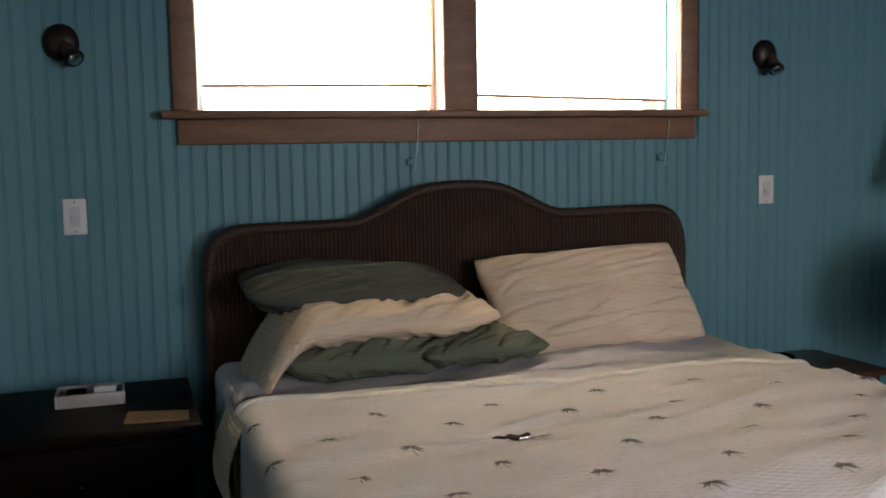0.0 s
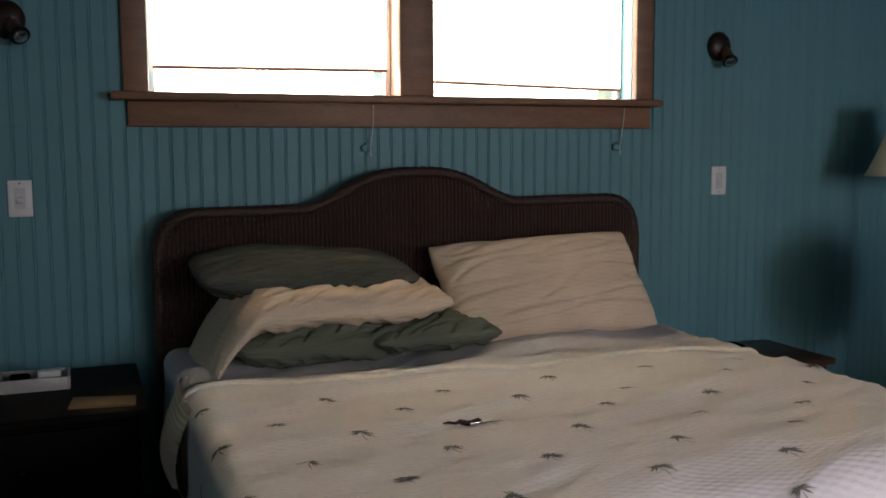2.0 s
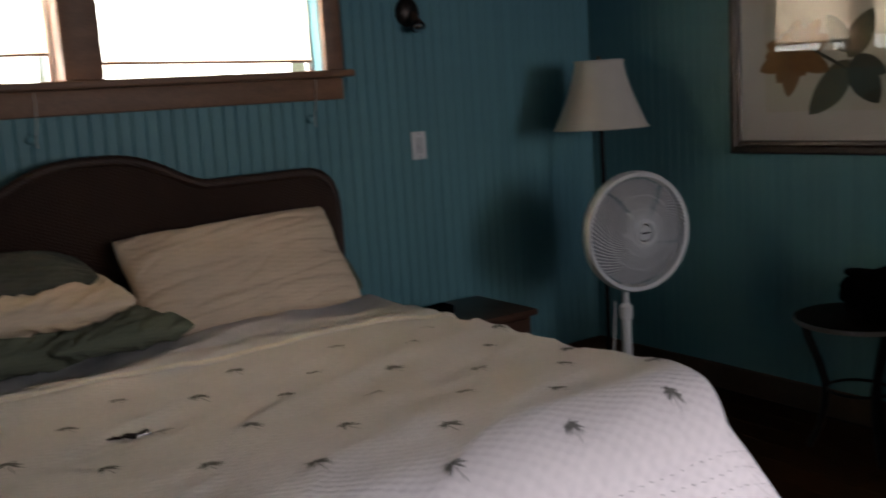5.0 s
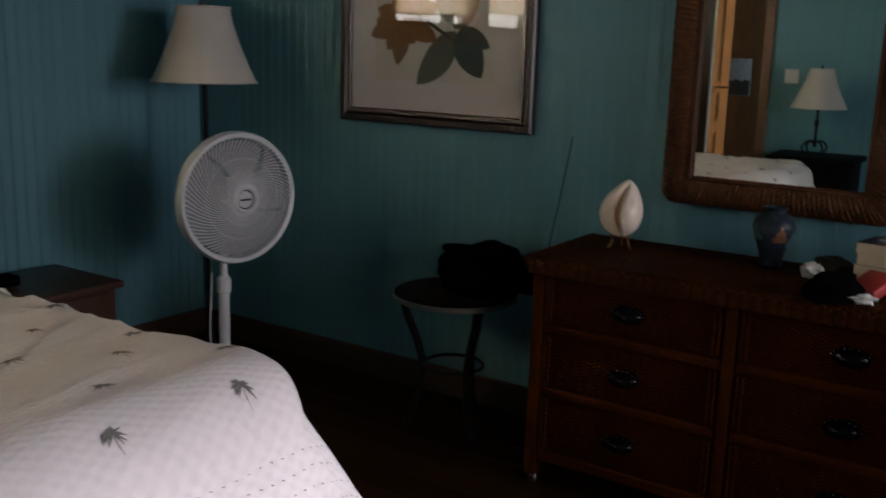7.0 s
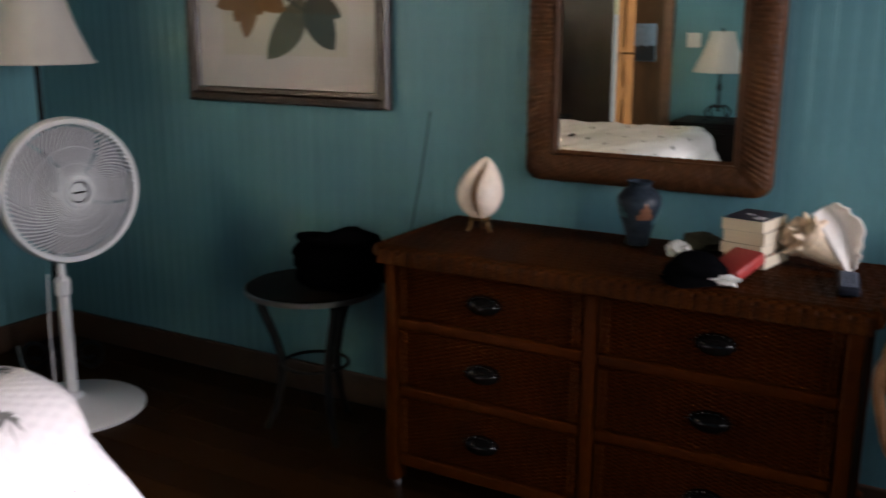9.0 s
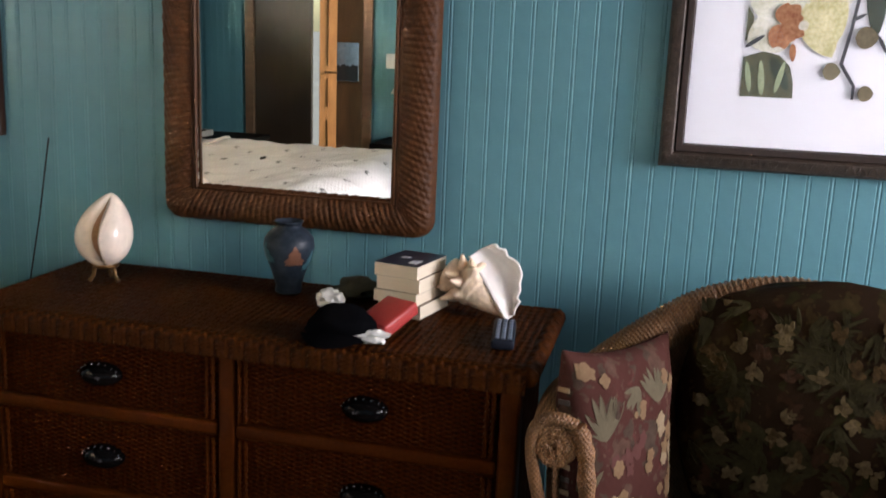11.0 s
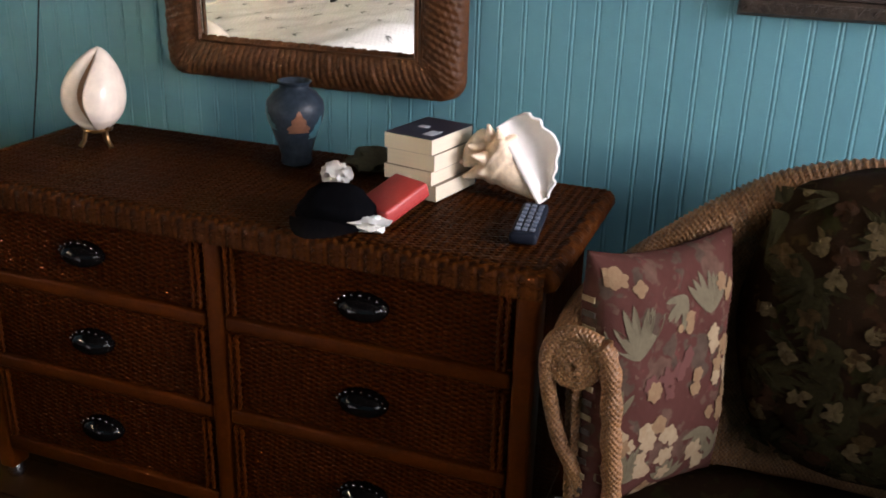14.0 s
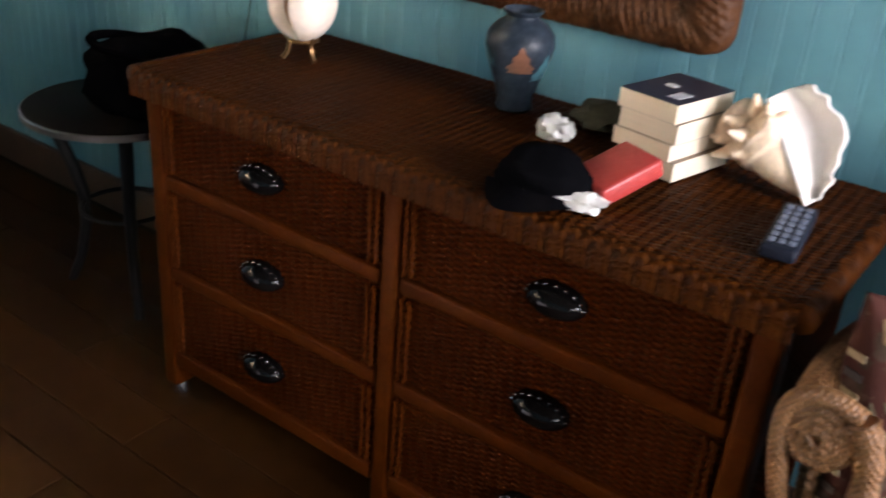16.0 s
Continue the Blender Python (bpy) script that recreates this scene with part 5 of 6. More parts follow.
grid(bm, lambda u, v: Vector((3.737 + 0.03 - 0.06 * math.sin(math.pi * u) * (0.5 + v), 0.600 + 0.16 * u, ZT + 0.004 + 0.012 * math.sin(math.pi * u) * (1 - v))), 20, 6)
part("peak", bm, BLACKCLOTH, cap)


def crumple(name, at, sx, sy, sz, material, label, category, seed):
    bm = B()
    bmesh.ops.create_icosphere(bm, subdivisions=3, radius=1.0)
    for v in bm.verts:
        k = 1 + 0.55 * noise.noise(v.co * 2.2 + Vector((seed, 0, seed)))
        v.co = Vector((v.co.x * sx * k, v.co.y * sy * k, max(0.0006, v.co.z * sz * k + sz * 0.8))) + Vector(at)
    return solid(name, bm, material, label, category)


crumple("tissue", (3.985, 0.775, ZT + 0.0), 0.022, 0.030, 0.024, PAPER, "crumpled white tissue on the dresser", "tissue", 2.0)
crumple("paper_slip", (3.775, 0.615, ZT), 0.026, 0.042, 0.014, PAPER, "white folded paper slip on the dresser", "paper", 6.0)
crumple("olive_pouch", (4.10, 0.745, ZT), 0.045, 0.055, 0.024, paint("olive_cloth", (0.05, 0.048, 0.028), rough=0.9), "small olive cloth pouch behind the cap", "pouch", 9.0)

# conch
conch = thing("conch_shell", (4.06, 0.40, ZT), "large spiny conch shell with a pale flared lip", "conch shell")
apex, tip = Vector((4.085, 0.515, ZT + 0.108)), Vector((4.040, 0.372, ZT + 0.008))
cc, ax = (apex + tip) / 2, (tip - apex).normalized()   # from spire to the siphon tip
sd = Vector((0.10, -0.80, 0.60)).normalized()
sd = (sd - ax * sd.dot(ax)).normalized()
sn = ax.cross(sd)
bm = B()


def whorl(u, v):
    a, t = 2 * math.pi * u, v
    q = -0.090 + 0.18 * t
    r = 0.054 * math.sin(math.pi * t ** 0.60) ** 0.9 + 0.0008
    step = 0.010 * math.sin(a - t * 14) * (1 - t) * 2
    knob = 0.020 * max(0, math.cos(5 * a + 1.0)) ** 3 * math.exp(-((t - 0.34) / 0.07) ** 2) + 0.012 * max(0, math.cos(7 * a)) ** 3 * math.exp(-((t - 0.18) / 0.05) ** 2)
    r = max(0.0008, r * (0.86 if t > 0.5 else 0.95) + (step if t < 0.4 else 0) * (1 if r > 0.01 else 0) + knob)
    return cc + ax * q + (sd * math.cos(a) + sn * math.sin(a)) * r


grid(bm, whorl, 84, 60, True)
bmesh.ops.remove_doubles(bm, verts=bm.verts, dist=0.0004)
body = part("body_whorl", bm, CONCH, conch, angle=180)
for k in range(12):
    a = 2 * math.pi * (k / 7) + 0.9
    t0 = -0.034 if k < 7 else -0.060
    dr = sd * math.cos(a) + sn * math.sin(a)
    bm = B()
    b0 = cc + ax * t0 + dr * (0.046 if k < 7 else 0.032)
    tube(bm, [b0, b0 + dr * 0.016 - ax * 0.004, b0 + dr * 0.032 - ax * 0.012], [0.014, 0.009, 0.003], 9)
    part("spine", bm, CONCH, conch)
bm = B()


def lip(u, v):
    """The flared lip: from the shoulder to the siphon tip, spreading away from the body."""
    top, end = Vector((4.045, 0.468, ZT + 0.138)), Vector((4.022, 0.372, ZT + 0.004))
    wide = 0.088 * math.sin(math.pi * (0.20 + 0.76 * u)) ** 0.75 + (0.0035 * math.sin(u * 31 + 3 * math.sin(u * 7)) + 0.008 * noise.noise(Vector((u * 6, 0, 3)))) * v
    out = Vector((0.10, -0.83, 0.55)).normalized()
    return top.lerp(end, u) + out * wide * v + Vector((0.034 * math.sin(math.pi * v * 0.8) - 0.012 * v, 0, 0))


grid(bm, lip, 48, 16)
lp = part("flared_lip", bm, SHELLIN, conch, "glossy white flared lip", angle=180)
md = lp.modifiers.new("thick", "SOLIDIFY")
md.thickness = 0.005
low = min(v.co.z for o in conch.children for v in o.data.vertices)
conch.location.z += ZT - low

# remote control
remote = thing("remote_control", (3.89, 0.355, ZT), "dark blue-black remote control with grey keys", "remote control")
rm = Matrix.Translation((3.895, 0.352, ZT)) @ Matrix.Rotation(radians(8), 4, "Z")
bm = B()
box(bm, (-0.085, -0.024, 0.0), (0.085, 0.024, 0.020), 0.006, 3)
bmesh.ops.transform(bm, matrix=rm, verts=bm.verts)
part("shell", bm, REMOTE, remote)
for i in range(7):
    for j in range(3):
        bm = B()
        box(bm, (-0.070 + i * 0.021, -0.018 + j * 0.013, 0.019), (-0.057 + i * 0.021, -0.009 + j * 0.013, 0.0225), 0.001, 1)
        bmesh.ops.transform(bm, matrix=rm, verts=bm.verts)
        part("key", bm, KEYPADS, remote)

# ---- wicker armchair ----
CY = -0.235
chair = thing("wicker_armchair", (3.85, CY, 0), "honey-brown wicker armchair with dark floral cushions", "armchair")
half = [(3.70, 0.460, 0.640), (3.80, 0.445, 0.652), (3.90, 0.405, 0.674), (3.985, 0.342, 0.712), (4.045, 0.255, 0.768), (4.085, 0.150, 0.820), (4.105, 0.0, 0.846)]


def smooth_path(pts, n):
    """A rounded line through points."""
    pts = [Vector(p) for p in pts]
    out = []
    for i in range(len(pts) - 1):
        p0, p1, p2, p3 = pts[max(0, i - 1)], pts[i], pts[i + 1], pts[min(len(pts) - 1, i + 2)]
        for k in range(n):
            t = k / n
            out.append(0.5 * ((2 * p1) + (p2 - p0) * t + (2 * p0 - 5 * p1 + 4 * p2 - p3) * t * t + (3 * p1 - p0 - 3 * p2 + p3) * t ** 3))
    return out + [pts[-1]]


ring = [(x, CY + y, z) for x, y, z in half] + [(x, CY - y, z) for x, y, z in half[-2::-1]]
path = smooth_path(ring, 48)
bm = B()
tube(bm, path, [0.046 - 0.018 * max(0.0, 1 - min(i, len(path) - 1 - i) / 58) + 0.0022 * math.sin(i * 1.57) for i in range(len(path))], 14)
part("rolled_rim", bm, CHAIRWICK, chair, "coiled wicker rim", angle=120)
bm = B()


def shell_side(u, v):
    p = path[min(len(path) - 1, int(round(u * (len(path) - 1))))]
    q = Vector((min(p.x, 4.08) * 0.98 + 0.03, CY + (p.y - CY) * 0.93, 0.20))
    r = Vector(p).lerp(q, v)
    return r + Vector((0.003 * math.sin(v * 150), 0.003 * math.sin(u * 400), 0))


grid(bm, shell_side, len(path) - 1, 60)
sh = part("woven_shell", bm, CHAIRWICK, chair, angle=120)
md = sh.modifiers.new("thick", "SOLIDIFY")
md.thickness = 0.018
for s in (1, -1):
    cy, cz, cx = CY + s * 0.442, 0.620, 3.668
    bm = B()
    pts = []
    for i in range(110):
        f = i / 109
        a = -0.2 + f * 2 * math.pi * 3.1
        r = 0.041 * (1 - 0.90 * f)
        pts.append((cx - 0.006 * f, cy + s * r * math.cos(a), cz + r * math.sin(a)))
    tube(bm, pts, [0.0092 + 0.001 * math.sin(i * 1.3) for i in range(110)], 8)
    part("scroll_end", bm, CHAIRWICK, chair, "spiral wicker scroll")
    bm = B()
    tube(bm, smooth_path([(cx, cy - s * 0.040, cz + 0.045), (cx, cy + s * 0.0, cz + 0.056), (cx, cy + s * 0.036, cz + 0.036), (cx, cy + s * 0.042, cz - 0.02), (cx + 0.005, cy + s * 0.018, cz - 0.13), (cx + 0.01, cy - s * 0.035, cz - 0.27), (cx + 0.01, cy - s * 0.06, 0.0)], 8), 0.013, 10)
    part("front_post", bm, CHAIRWICK, chair)
    bm = B()
    tube(bm, smooth_path([(cx, cy - s * 0.040, cz + 0.045), (cx, cy - s * 0.058, cz), (cx + 0.004, cy - s * 0.070, cz - 0.13), (cx + 0.01, cy - s * 0.080, cz - 0.27), (cx + 0.01, cy - s * 0.085, 0.0)], 8), [0.017 + 0.002 * math.sin(i * 1.7) for i in range(33)], 10)
    part("front_post", bm, CHAIRWICK, chair)
    bm = B()
    tube(bm, [(4.07, CY + s * 0.34, 0.0), (4.06, CY + s * 0.34, 0.25)], 0.02, 10)
    part("rear_leg", bm, CHAIRWICK, chair)
bm = B()
box(bm, (3.66, CY - 0.40, 0.13), (4.04, CY + 0.40, 0.225), 0.02, 3)
part("seat_frame", bm, CHAIRWICK, chair)


def cushion(name, lo, hi, material, parent, label, puff=0.03, lean=0.0):
    """An upholstered block with puffed faces and soft edges."""
    bm = B()
    bmesh.ops.create_cube(bm, size=2.0)
    bmesh.ops.subdivide_edges(bm, edges=bm.edges, cuts=14, use_grid_fill=True)
    c, h = (Vector(lo) + Vector(hi)) / 2, (Vector(hi) - Vector(lo)) / 2
    for v in bm.verts:
        p = v.co.copy()
        q = Vector([x / (1 + 0.20 * (abs(x) ** 4) * 0.5) for x in p])
        m = p.normalized()
        k = 1 - 0.10 * (abs(p.x * p.y * p.z)) - 0.05 * (abs(p.x * p.y) ** 3 + 2.4 * abs(p.y * p.z) ** 3 + abs(p.x * p.z) ** 3)
        w = c + Vector((p.x * h.x, p.y * h.y, p.z * h.z)) * k
        w += Vector((m.x, m.y, m.z)) * puff * (1 - min(1, max(abs(p.x) * abs(p.y), abs(p.y) * abs(p.z), abs(p.x) * abs(p.z)))) + Vector((1, 1, 1)) * noise.noise(p * 1.6) * 0.008
        w.x += lean * (w.z - lo[2])
        v.co = w
    return part(name, bm, material, parent, label, angle=180)


cushion("seat_cushion", (3.62, CY - 0.375, 0.225), (4.00, CY + 0.375, 0.305), FLORAL, chair, "dark floral seat cushion", 0.02)
cushion("back_cushion", (3.90, CY - 0.345, 0.37), (4.03, CY + 0.190, 0.880), FLORAL, chair, "dark floral back cushion", 0.03, 0.12)


def throw_pillow():
    m = Matrix.Translation((3.828, 0.102, 0.556)) @ Euler((radians(84), radians(-4), radians(-33))).to_matrix().to_4x4() @ Matrix.Rotation(radians(-8), 4, "Z")
    t = thing("throw_pillow", (3.835, 0.085, 0.38), "floral throw pillow in red-brown and cream, striped edge", "pillow")
    bm = B()

    def face(sign):
        def f(u, v):
            p, q = 2 * u - 1, 2 * v - 1
            full = max(0.0, (1 - abs(p) ** 3.5) * (1 - abs(q) ** 3.5)) ** 0.5
            x = p * 0.175 * (1 - 0.10 * (1 - q * q) * abs(p) ** 4)
            y = q * 0.232 * (1 - 0.10 * (1 - p * p) * abs(q) ** 4)
            return m @ Vector((x, y, sign * 0.055 * full + 0.005 * noise.noise(Vector((p * 3, q * 3, sign)))))
        return f
    grid(bm, face(1), 90, 90)
    grid(bm, face(-1), 90, 90)
    bmesh.ops.remove_doubles(bm, verts=bm.verts, dist=0.0008)
    body = part("case", bm, FLORAL2, t, angle=180)
    # printed blossoms and leaves, laid on the front
    rng = random.Random(11)
    inks = {"cream": paint("pillow_cream", (0.60, 0.47, 0.28), color2=(0.20, 0.13, 0.075), spec=0.1, scale=40, island=0.5, vary=0.5), "sage": paint("pillow_sage", (0.26, 0.22, 0.13), color2=(0.085, 0.065, 0.038), spec=0.1, scale=40, island=0.6, vary=0.5), "rose": paint("pillow_rose", (0.18, 0.070, 0.055), color2=(0.08, 0.03, 0.024), spec=0.1, scale=40, island=0.6, vary=0.5), "gold": paint("pillow_gold", (0.42, 0.29, 0.15), color2=(0.14, 0.075, 0.038), spec=0.1, scale=40, island=0.5, vary=0.5)}

    def motif(cx, cy, petals, ln, wd, ink_name, start=0.0, spread=360.0):
        bm, hub = B(), None
        lift = {"sage": 0.0011, "rose": 0.0014, "cream": 0.0017, "gold": 0.0020}[ink_name]
        for k in range(petals):
            o = petal(0.0, 0.0, start + spread * k / max(1, petals - (0 if spread == 360 else 1)) + rng.uniform(-8, 8), ln * 0.8 * rng.uniform(0.85, 1.1), wd * 0.8, 7)
            vs = []
            for a, b in o:
                p, q = min(0.93, max(-0.93, cx - a / 0.175)), min(0.93, max(-0.93, cy + b / 0.232))
                w = face(1)((p + 1) / 2, (q + 1) / 2)
                vs.append(hub if hub and not vs else bm.verts.new(w + m.to_3x3() @ Vector((0, 0, lift + 0.00008 * k))))
            hub = vs[0]
            try:
                bm.faces.new(vs)
            except ValueError:
                pass
        part("printed_motif", bm, inks[ink_name], body, smooth=False)
    # leaf fans first, then blossoms over them, buds last
    for cx, cy, n, ln, wd, st, sp in ((-0.55, 0.22, 9, 0.115, 0.011, 55, 85), (0.38, 0.45, 8, 0.10, 0.010, 45, 90), (-0.62, -0.72, 8, 0.09, 0.011, 30, 120), (0.45, -0.45, 7, 0.08, 0.010, 200, 110), (0.0, -0.85, 7, 0.07, 0.010, 40, 110), (0.05, 0.62, 6, 0.07, 0.009, 190, 80), (-0.75, -0.2, 6, 0.07, 0.009, 60, 100), (0.70, -0.78, 6, 0.07, 0.010, 60, 100)):
        motif(cx, cy, n, ln, wd * 0.8, "sage", st, sp)
    for cx, cy, n, ln, wd, tone in ((-0.70, 0.72, 6, 0.046, 0.022, "gold"), (-0.25, -0.02, 8, 0.044, 0.018, "rose"), (0.05, 0.12, 6, 0.036, 0.017, "rose"), (0.25, -0.05, 6, 0.030, 0.014, "rose"), (0.62, 0.22, 6, 0.052, 0.020, "cream"), (0.70, -0.02, 5, 0.042, 0.018, "cream"), (0.66, -0.28, 6, 0.045, 0.018, "gold"), (-0.25, -0.40, 8, 0.056, 0.024, "cream"), (-0.02, -0.50, 7, 0.042, 0.020, "cream"), (-0.35, -0.58, 6, 0.036, 0.018, "cream"), (0.35, -0.70, 7, 0.050, 0.022, "cream"), (-0.20, -0.86, 6, 0.044, 0.020, "cream"), (0.02, 0.40, 5, 0.026, 0.013, "gold"), (0.68, 0.62, 5, 0.036, 0.016, "gold"), (-0.62, -0.42, 5, 0.034, 0.016, "cream")):
        for _ in range(4):
            ox, oy = rng.uniform(-0.6, 0.6) * ln / 0.175, rng.uniform(-0.6, 0.6) * ln / 0.232
            motif(cx + ox, cy + oy, rng.randint(4, 7), ln * rng.uniform(0.38, 0.62), wd * rng.uniform(0.32, 0.5), tone if rng.random() < 0.8 else "gold", rng.uniform(0, 90))
    # striped side welt
    for k in range(14):
        bm = B()
        q = -0.74 + 1.40 * k / 13
        pts = [m @ Vector((-0.175 * (1 - 0.10 * (1 - q * q)) - 0.001, 0.232 * (q + d), z)) for d, z in ((-0.02, -0.012), (0.02, -0.012), (0.02, 0.016), (-0.02, 0.016))]
        slab(bm, pts, m.to_3x3() @ Vector((-0.0015, 0, 0)))
        part("welt_stripe", bm, inks["cream"] if k % 2 else FRAMEBROWN, body, smooth=False)


throw_pillow()


def cushion_motifs(ob, count, seed):
    """Printed blossoms and leaf sprays on the front of a back cushion."""
    rng = random.Random(seed)
    co = np.array([tuple(v.co) for v in ob.data.vertices])
    co = co[co[:, 0] < co[:, 0].mean() - 0.02]
    tones = [paint("upholstery_cream", (0.30, 0.215, 0.10), color2=(0.030, 0.019, 0.008), spec=0.05, scale=45, island=0.6, vary=0.5), paint("upholstery_olive", (0.080, 0.068, 0.024), color2=(0.013, 0.009, 0.004), spec=0.05, scale=45, island=0.7, vary=0.5), paint("upholstery_rose", (0.10, 0.038, 0.018), color2=(0.016, 0.009, 0.004), spec=0.05, scale=45, island=0.6, vary=0.5), paint("upholstery_gold", (0.17, 0.10, 0.036), color2=(0.018, 0.010, 0.004), spec=0.05, scale=45, island=0.6, vary=0.5)]
    y0, y1, z0, z1 = co[:, 1].min() + 0.02, co[:, 1].max() - 0.02, co[:, 2].min() + 0.02, co[:, 2].max() - 0.015

    def front(y, z):
        y, z = min(max(y, y0), y1), min(max(z, z0), z1)
        d = (co[:, 1] - y) ** 2 + (co[:, 2] - z) ** 2
        near = np.argsort(d)[:4]
        w = 1 / (d[near] + 1e-5)
        return float((co[near, 0] * w).sum() / w.sum()), y, z
    for n in range(count):
        cy, cz = y0 + (y1 - y0) * ((n % 15 + rng.uniform(-0.3, 1.3)) / 15), z0 + (z1 - z0) * ((n // 15 + rng.uniform(-0.3, 1.3)) / 10)
        sort = (1, 0, 1, 2, 0, 1, 3, 1)[n % 8]
        bm, hub = B(), None
        start = rng.uniform(0, 360)
        leaves = [(start + 14 * k + rng.uniform(-6, 6), rng.uniform(0.035, 0.075), rng.uniform(0.0032, 0.0058)) for k in range(rng.randint(6, 10))] if sort == 1 else \
            [(start + 61 * k + rng.uniform(-18, 18), rng.uniform(0.010, 0.027), rng.uniform(0.0035, 0.008)) for k in range(rng.randint(5, 9))]
        lift = 0.002 + (0.0 if sort == 1 else 0.0016) + 0.00001 * n
        for k, (ang, ln, wd) in enumerate(leaves):
            vs = []
            for p, q in petal(0, 0, ang, ln, wd, 7, rng.uniform(-0.006, 0.006)):
                x, y, z = front(cy + p, cz + q)
                vs.append(hub if hub and not vs else bm.verts.new((x - lift - 0.00018 * k, y, z)))
            hub = vs[0]
            bm.faces.new(vs)
        part("printed_motif", bm, tones[sort], ob, smooth=False)


for ob in [o for o in chair.children if o.name.startswith("back_cushion")]:
    cushion_motifs(ob, 150, 23)

# ---- west doorway, seen in the mirror ----
jamb = B()
for lo, hi in (((X0 - 0.13, DY0 - 0.07, 0), (X0 + 0.012, DY0, DZ + 0.07)), ((X0 - 0.13, DY1, 0), (X0 + 0.012, DY1 + 0.07, DZ + 0.07)), ((X0 - 0.13, DY0, DZ), (X0 + 0.012, DY1, DZ + 0.07))):
    box(jamb, lo, hi, 0.004)
structure("door_frame", jamb, TRIM, "stained wooden door casing", "door frame")


def door_leaf(name, p, q, label, material):
    """A panelled door leaf standing between the plan points p and q."""
    p, q = Vector((*p, 0)), Vector((*q, 0))
    d = (q - p).normalized()
    n = Vector((d.y, -d.x, 0))
    ln = (q - p).length
    t = tagged(thing(name, (p + q) / 2, label, "door"), kind="structure")

    def slabx(a0, a1, z0, z1, k0, k1):
        bm = B()
        slab(bm, [p + d * a + n * k0 + Vector((0, 0, z)) for a, z in ((a0, z0), (a1, z0), (a1, z1), (a0, z1))], n * (k1 - k0))
        return bm
    part("leaf", slabx(0, ln, 0.01, DZ - 0.01, -0.02, 0.016), material, t, smooth=False)
    for z0, z1 in ((0.12, 0.62), (0.72, 0.95), (1.05, 1.88)):
        part("panel", slabx(0.07, ln - 0.07, z0, z1, 0.016, 0.026), material, t, smooth=False)
    for s in (1,):
        bm = B()
        c = p + d * (ln - 0.05) + Vector((0, 0, 1.0))
        tube(bm, [c, c + n * 0.055, c + n * 0.06 - d * 0.09], 0.009, 8)
        part("door_handle", bm, BRASS, t, "brass lever handle")
    return t


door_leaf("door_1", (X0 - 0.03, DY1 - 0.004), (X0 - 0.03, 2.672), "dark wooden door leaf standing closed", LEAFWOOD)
door_leaf("door_2", (-1.00, 2.765), (-0.94, 2.890), "varnished orange-brown door leaf standing open", DOORWOOD)
bm = B()
box(bm, (-1.16, 2.38, 0), (-1.06, 2.89, 2.5))
structure("porch_wall", bm, PORCHWOOD, "brown wooden porch wall beyond the doorway", "wall")
bm = B()
box(bm, (-3.0, 0.0, -0.12), (X0 - 0.16, 5.0, -0.004))
structure("porch_floor", bm, DARKWOOD, "dark porch floor", "floor")
bm = B()
box(bm, (-1.058, 2.595, 0.93), (-1.045, 2.80, 1.24), 0.004)
view_print = solid("landscape_print", bm, paint("evening_sky_paint", (0.16, 0.21, 0.27)), "small print of trees under a grey-blue sky", "picture")
bm = B()
slab(bm, [(-1.0445, 2.597 + 0.201 * i / 12, 1.06 + 0.035 * noise.noise(Vector((i * 0.6, 2, 0)))) for i in range(13)] + [(-1.0445, 2.798, 0.934), (-1.0445, 2.597, 0.934)], (0.001, 0, 0))
part("tree_line", bm, paint("tree_line_paint", (0.014, 0.016, 0.02)), view_print, "dark tree line", smooth=False)

# table lamp on a low cabinet by the west wall
bm = B()
cab = thing("low_cabinet", (0.04, 1.76, 0), "dark wooden cabinet under the table lamp", "cabinet")
box(bm, (X0 + 0.012, 1.46, 0.56), (0.27, 2.06, 0.60), 0.008, 3)
part("top", bm, DARKWOOD, cab)
bm = B()
box(bm, (X0 + 0.02, 1.49, 0.0), (0.25, 2.03, 0.558), 0.005)
part("body", bm, DARKWOOD, cab)
for k in range(2):
    bm = B()
    box(bm, (0.251, 1.51 + 0.255 * k, 0.06), (0.262, 1.755 + 0.255 * k, 0.53), 0.004)
    d = part("door", bm, DARKWOOD, cab)
    bm = B()
    bmesh.ops.create_uvsphere(bm, u_segments=12, v_segments=8, radius=0.011, matrix=Matrix.Translation((0.272, 1.74 + 0.04 * k, 0.36)))
    part("knob", bm, BRASS, d)
QX, QY, QZ = 0.045, 1.78, 0.60
tl = thing("table_lamp", (QX, QY, QZ), "black iron table lamp with a linen bell shade", "table lamp")
bm = B()
tube(bm, [(QX, QY, QZ + 0.06), (QX, QY, QZ + 0.20), (QX, QY, QZ + 0.48)], [0.012, 0.009, 0.008], 10)
lathe(bm, [(0.010, 0.20), (0.018, 0.23), (0.010, 0.26)], (QX, QY, QZ), 16)
part("stem", bm, BLACKIRON, tl)
for k in range(4):
    a = radians(45 + 90 * k)
    bm = B()
    tube(bm, smooth_path([(QX, QY, QZ + 0.085), (QX + math.cos(a) * 0.055, QY + math.sin(a) * 0.055, QZ + 0.10), (QX + math.cos(a) * 0.10, QY + math.sin(a) * 0.10, QZ + 0.055), (QX + math.cos(a) * 0.075, QY + math.sin(a) * 0.075, QZ + 0.012), (QX + math.cos(a) * 0.11, QY + math.sin(a) * 0.11, QZ + 0.008)], 5), 0.007, 8)
    part("scroll_foot", bm, BLACKIRON, tl)
bm = B()
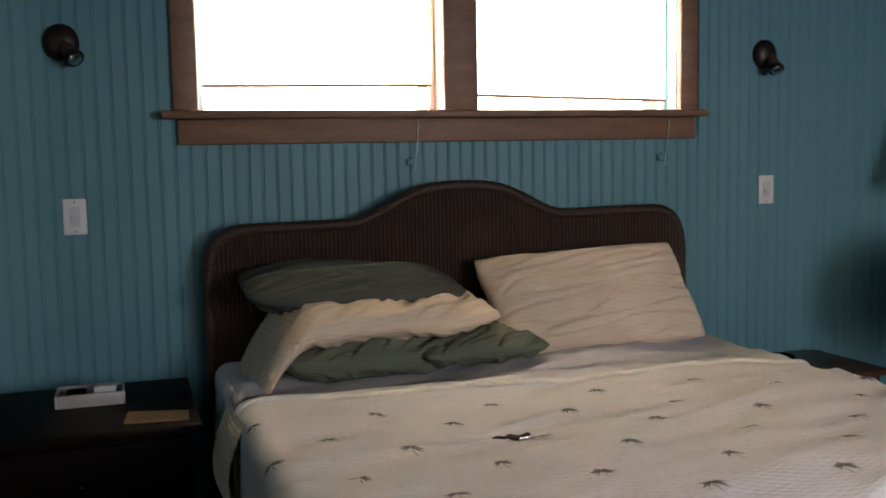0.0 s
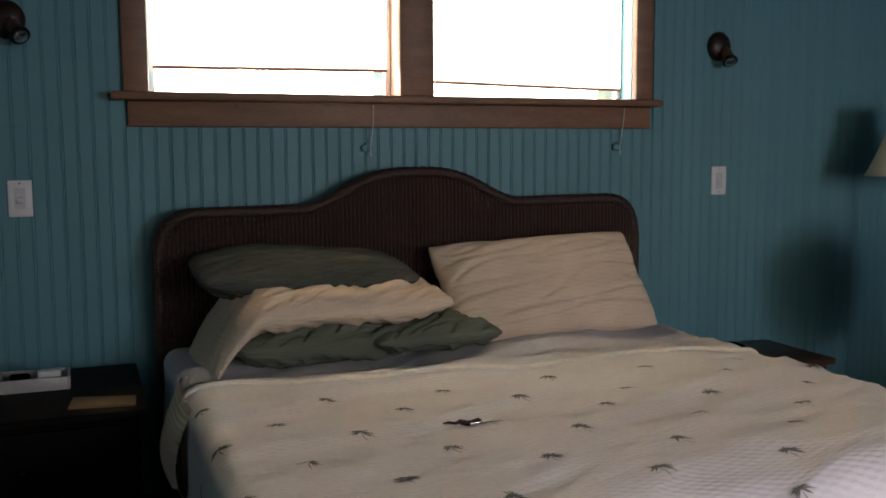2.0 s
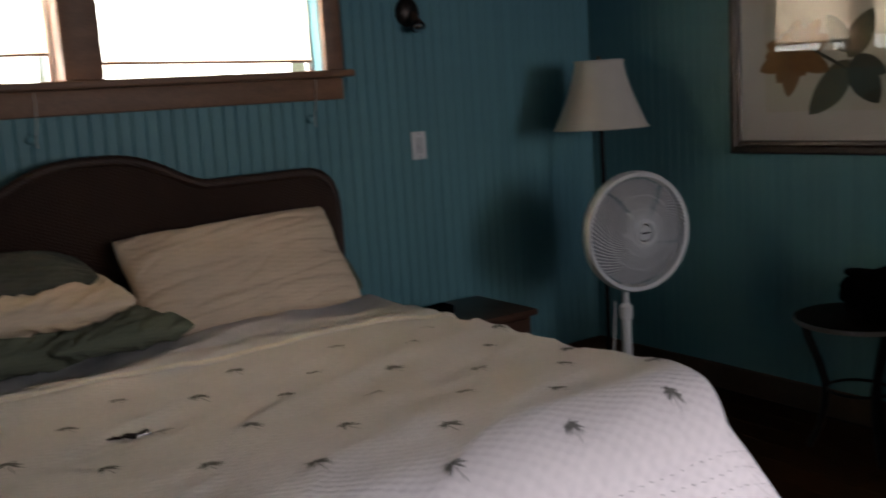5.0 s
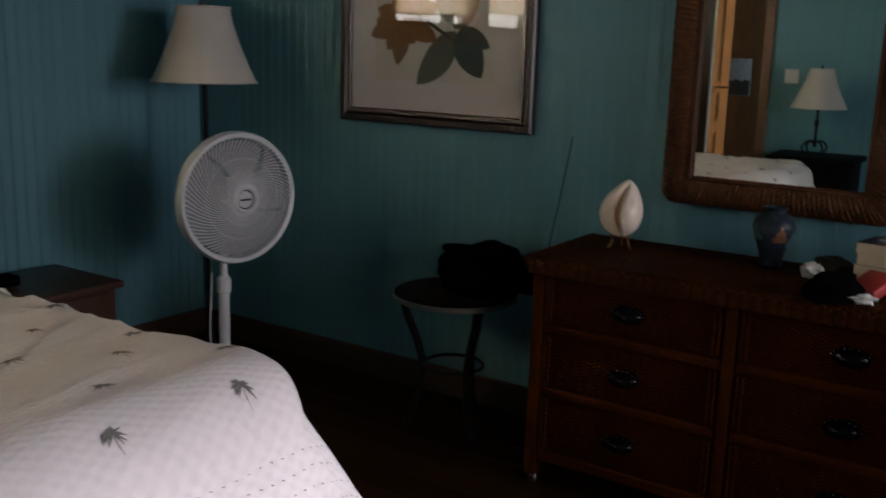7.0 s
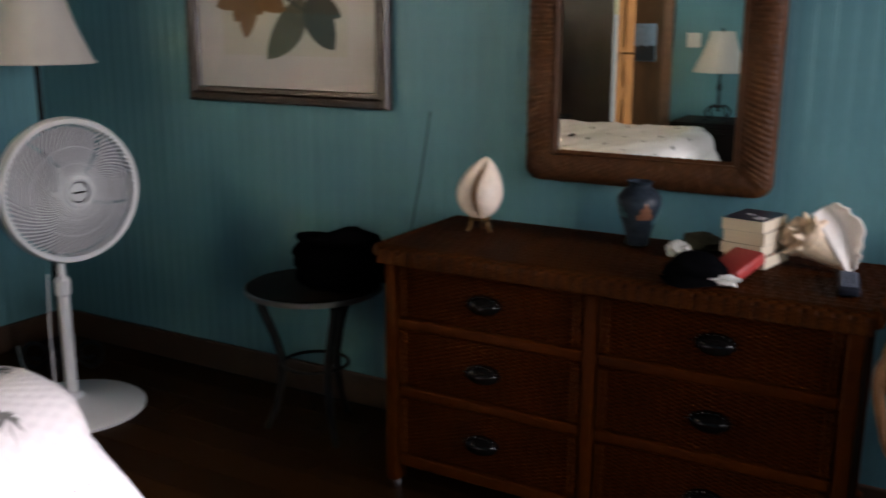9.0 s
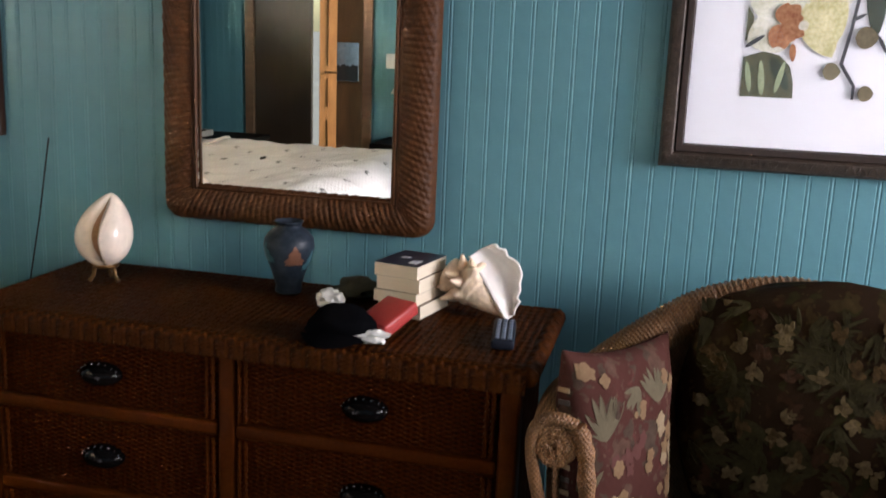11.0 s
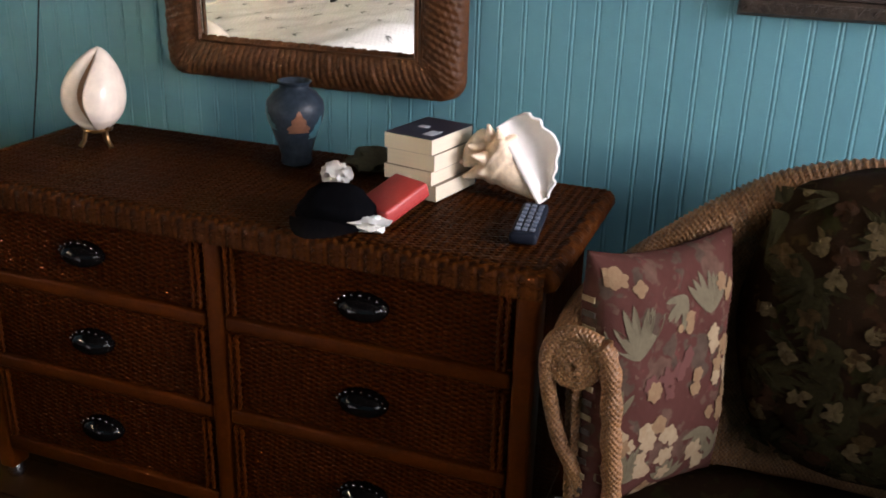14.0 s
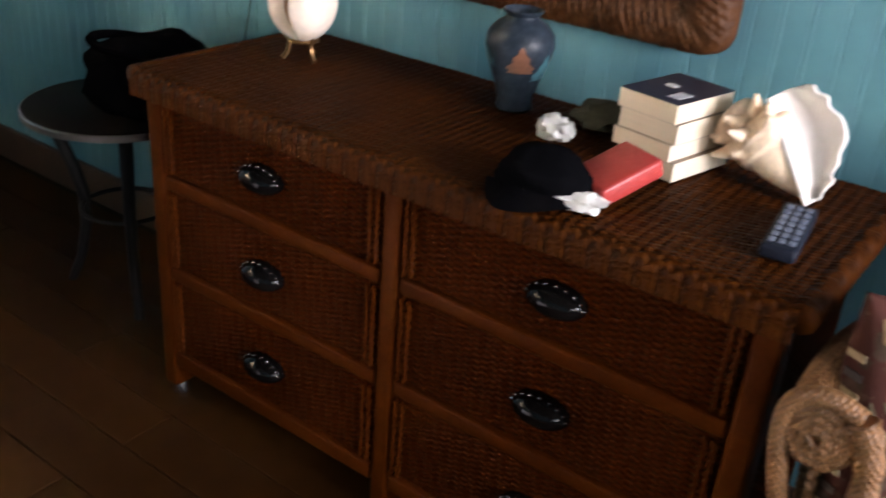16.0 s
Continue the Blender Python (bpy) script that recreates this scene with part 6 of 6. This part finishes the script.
bell_shade(bm, (QX, QY, QZ + 0.335), 0.195, 0.085, 0.275)
part("shade", bm, SHADE, tl, "pale linen bell shade")
bm = B()
lathe(bm, [(0.004, 0), (0.009, 0.015), (0.003, 0.035)], (QX, QY, QZ + 0.60), 10)
part("finial", bm, BLACKIRON, tl)
bm = B()
box(bm, (X0, 1.995, 1.088), (X0 + 0.007, 2.095, 1.192), 0.003)
tagged(solid("light_switch", bm, SWITCHWHITE, "white switch plate on the west wall", "light switch", "light switches"))

# ---- baseboards ----
for nm, lo, hi in (("baseboard", (X0, Y1 - 0.018, 0), (X1 - 0.020, Y1 - 0.001, 0.115)), ("baseboard", (X1 - 0.018, Y0 + 0.001, 0), (X1 - 0.001, Y1 - 0.001, 0.115)), ("baseboard", (X0 + 0.001, Y0, 0), (X0 + 0.018, DY0 - 0.08, 0.115)), ("baseboard", (X0 + 0.02, Y0 + 0.001, 0), (X1 - 0.02, Y0 + 0.018, 0.115))):
    bm = B()
    box(bm, lo, hi, 0.006)
    structure(nm, bm, BASEWOOD, "brown wooden baseboard", "baseboard")


# ---- floor planks and beadboard ----
def bead_mesh(name, length, k, pitch=0.0495):
    """One beadboard strip: a flat face, a V joint and a narrow bead, along z; proud towards -y."""
    sec = [(0.0, 0.0026 * k), (0.0022, 0.0), (pitch - 0.0105, 0.0), (pitch - 0.0088, 0.0018 * k), (pitch - 0.0068, 0.0), (pitch - 0.0040, -0.0008 * k), (pitch - 0.0016, 0.0004 * k), (pitch, 0.0026 * k)]
    bm = B()
    lo = [bm.verts.new((x, y, 0)) for x, y in sec]
    hi = [bm.verts.new((x, y, length)) for x, y in sec]
    for i in range(len(sec) - 1):
        bm.faces.new((lo[i], lo[i + 1], hi[i + 1], hi[i]))
    return mesh_of(name, bm, TEAL, False)


full, shallow = bead_mesh("board", H, 0.95), bead_mesh("board_shallow", H, 0.58)
low, high = bead_mesh("board_low", 1.40, 0.95), bead_mesh("board_high", H - 2.21, 0.95)


def board(me, parent, m):
    ob = new("board", me)
    ob.parent, ob.matrix_basis = parent, m
    return ob


PITCH = 0.0495
n_boards = int((X1 - X0) / PITCH)
for i in range(n_boards + 1):
    x = X0 + i * PITCH
    seam = 0.0008 * (i % 24 == 23)
    if x + PITCH > X1:
        continue
    if x + PITCH > 0.80 and x < 2.86:
        board(low, wall_north, Matrix.Translation((x + seam, Y1, 0)))
        board(high, wall_north, Matrix.Translation((x + seam, Y1, 2.21)))
    else:
        board(full, wall_north, Matrix.Translation((x + seam, Y1, 0)))
turn = Matrix.Rotation(radians(-90), 4, "Z")
i, y = 0, Y1 - 0.001
while y - PITCH > Y0:
    board(shallow, wall_east, Matrix.Translation((X1, y, 0)) @ turn)
    y -= PITCH + (0.0012 if i % 24 == 19 else 0.0)
    i += 1
turn = Matrix.Rotation(radians(90), 4, "Z")
y = 0.4
while y + PITCH < Y1:
    if not (y + PITCH > DY0 - 0.07 and y < DY1 + 0.07):
        board(shallow, wall_west, Matrix.Translation((X0, y, 0)) @ turn)
    y += PITCH


def plank_mesh(length, width):
    bm = B()
    box(bm, (0.0012, 0.001, -0.012), (width - 0.0012, length - 0.001, 0.0), 0.0018, 1)
    return mesh_of("plank", bm, FLOORWOOD, False)


rng = random.Random(7)
PW, SHORT = 0.13, 0.35
kinds = {k: plank_mesh(SHORT * k, PW) for k in range(1, 7)}      # lengths in steps, so that each row fills the room
x = X0
while x < X1 - PW:
    left, y = 17, Y0
    while left > 0:
        k = min(left, rng.choice((1, 2, 3)) if left == 17 else rng.choice((3, 4, 5, 6)))
        ob = new("plank", kinds[k])
        ob.parent, ob.matrix_basis = floor, Matrix.Translation((x, y, 0))
        y += SHORT * k
        left -= k
    x += PW
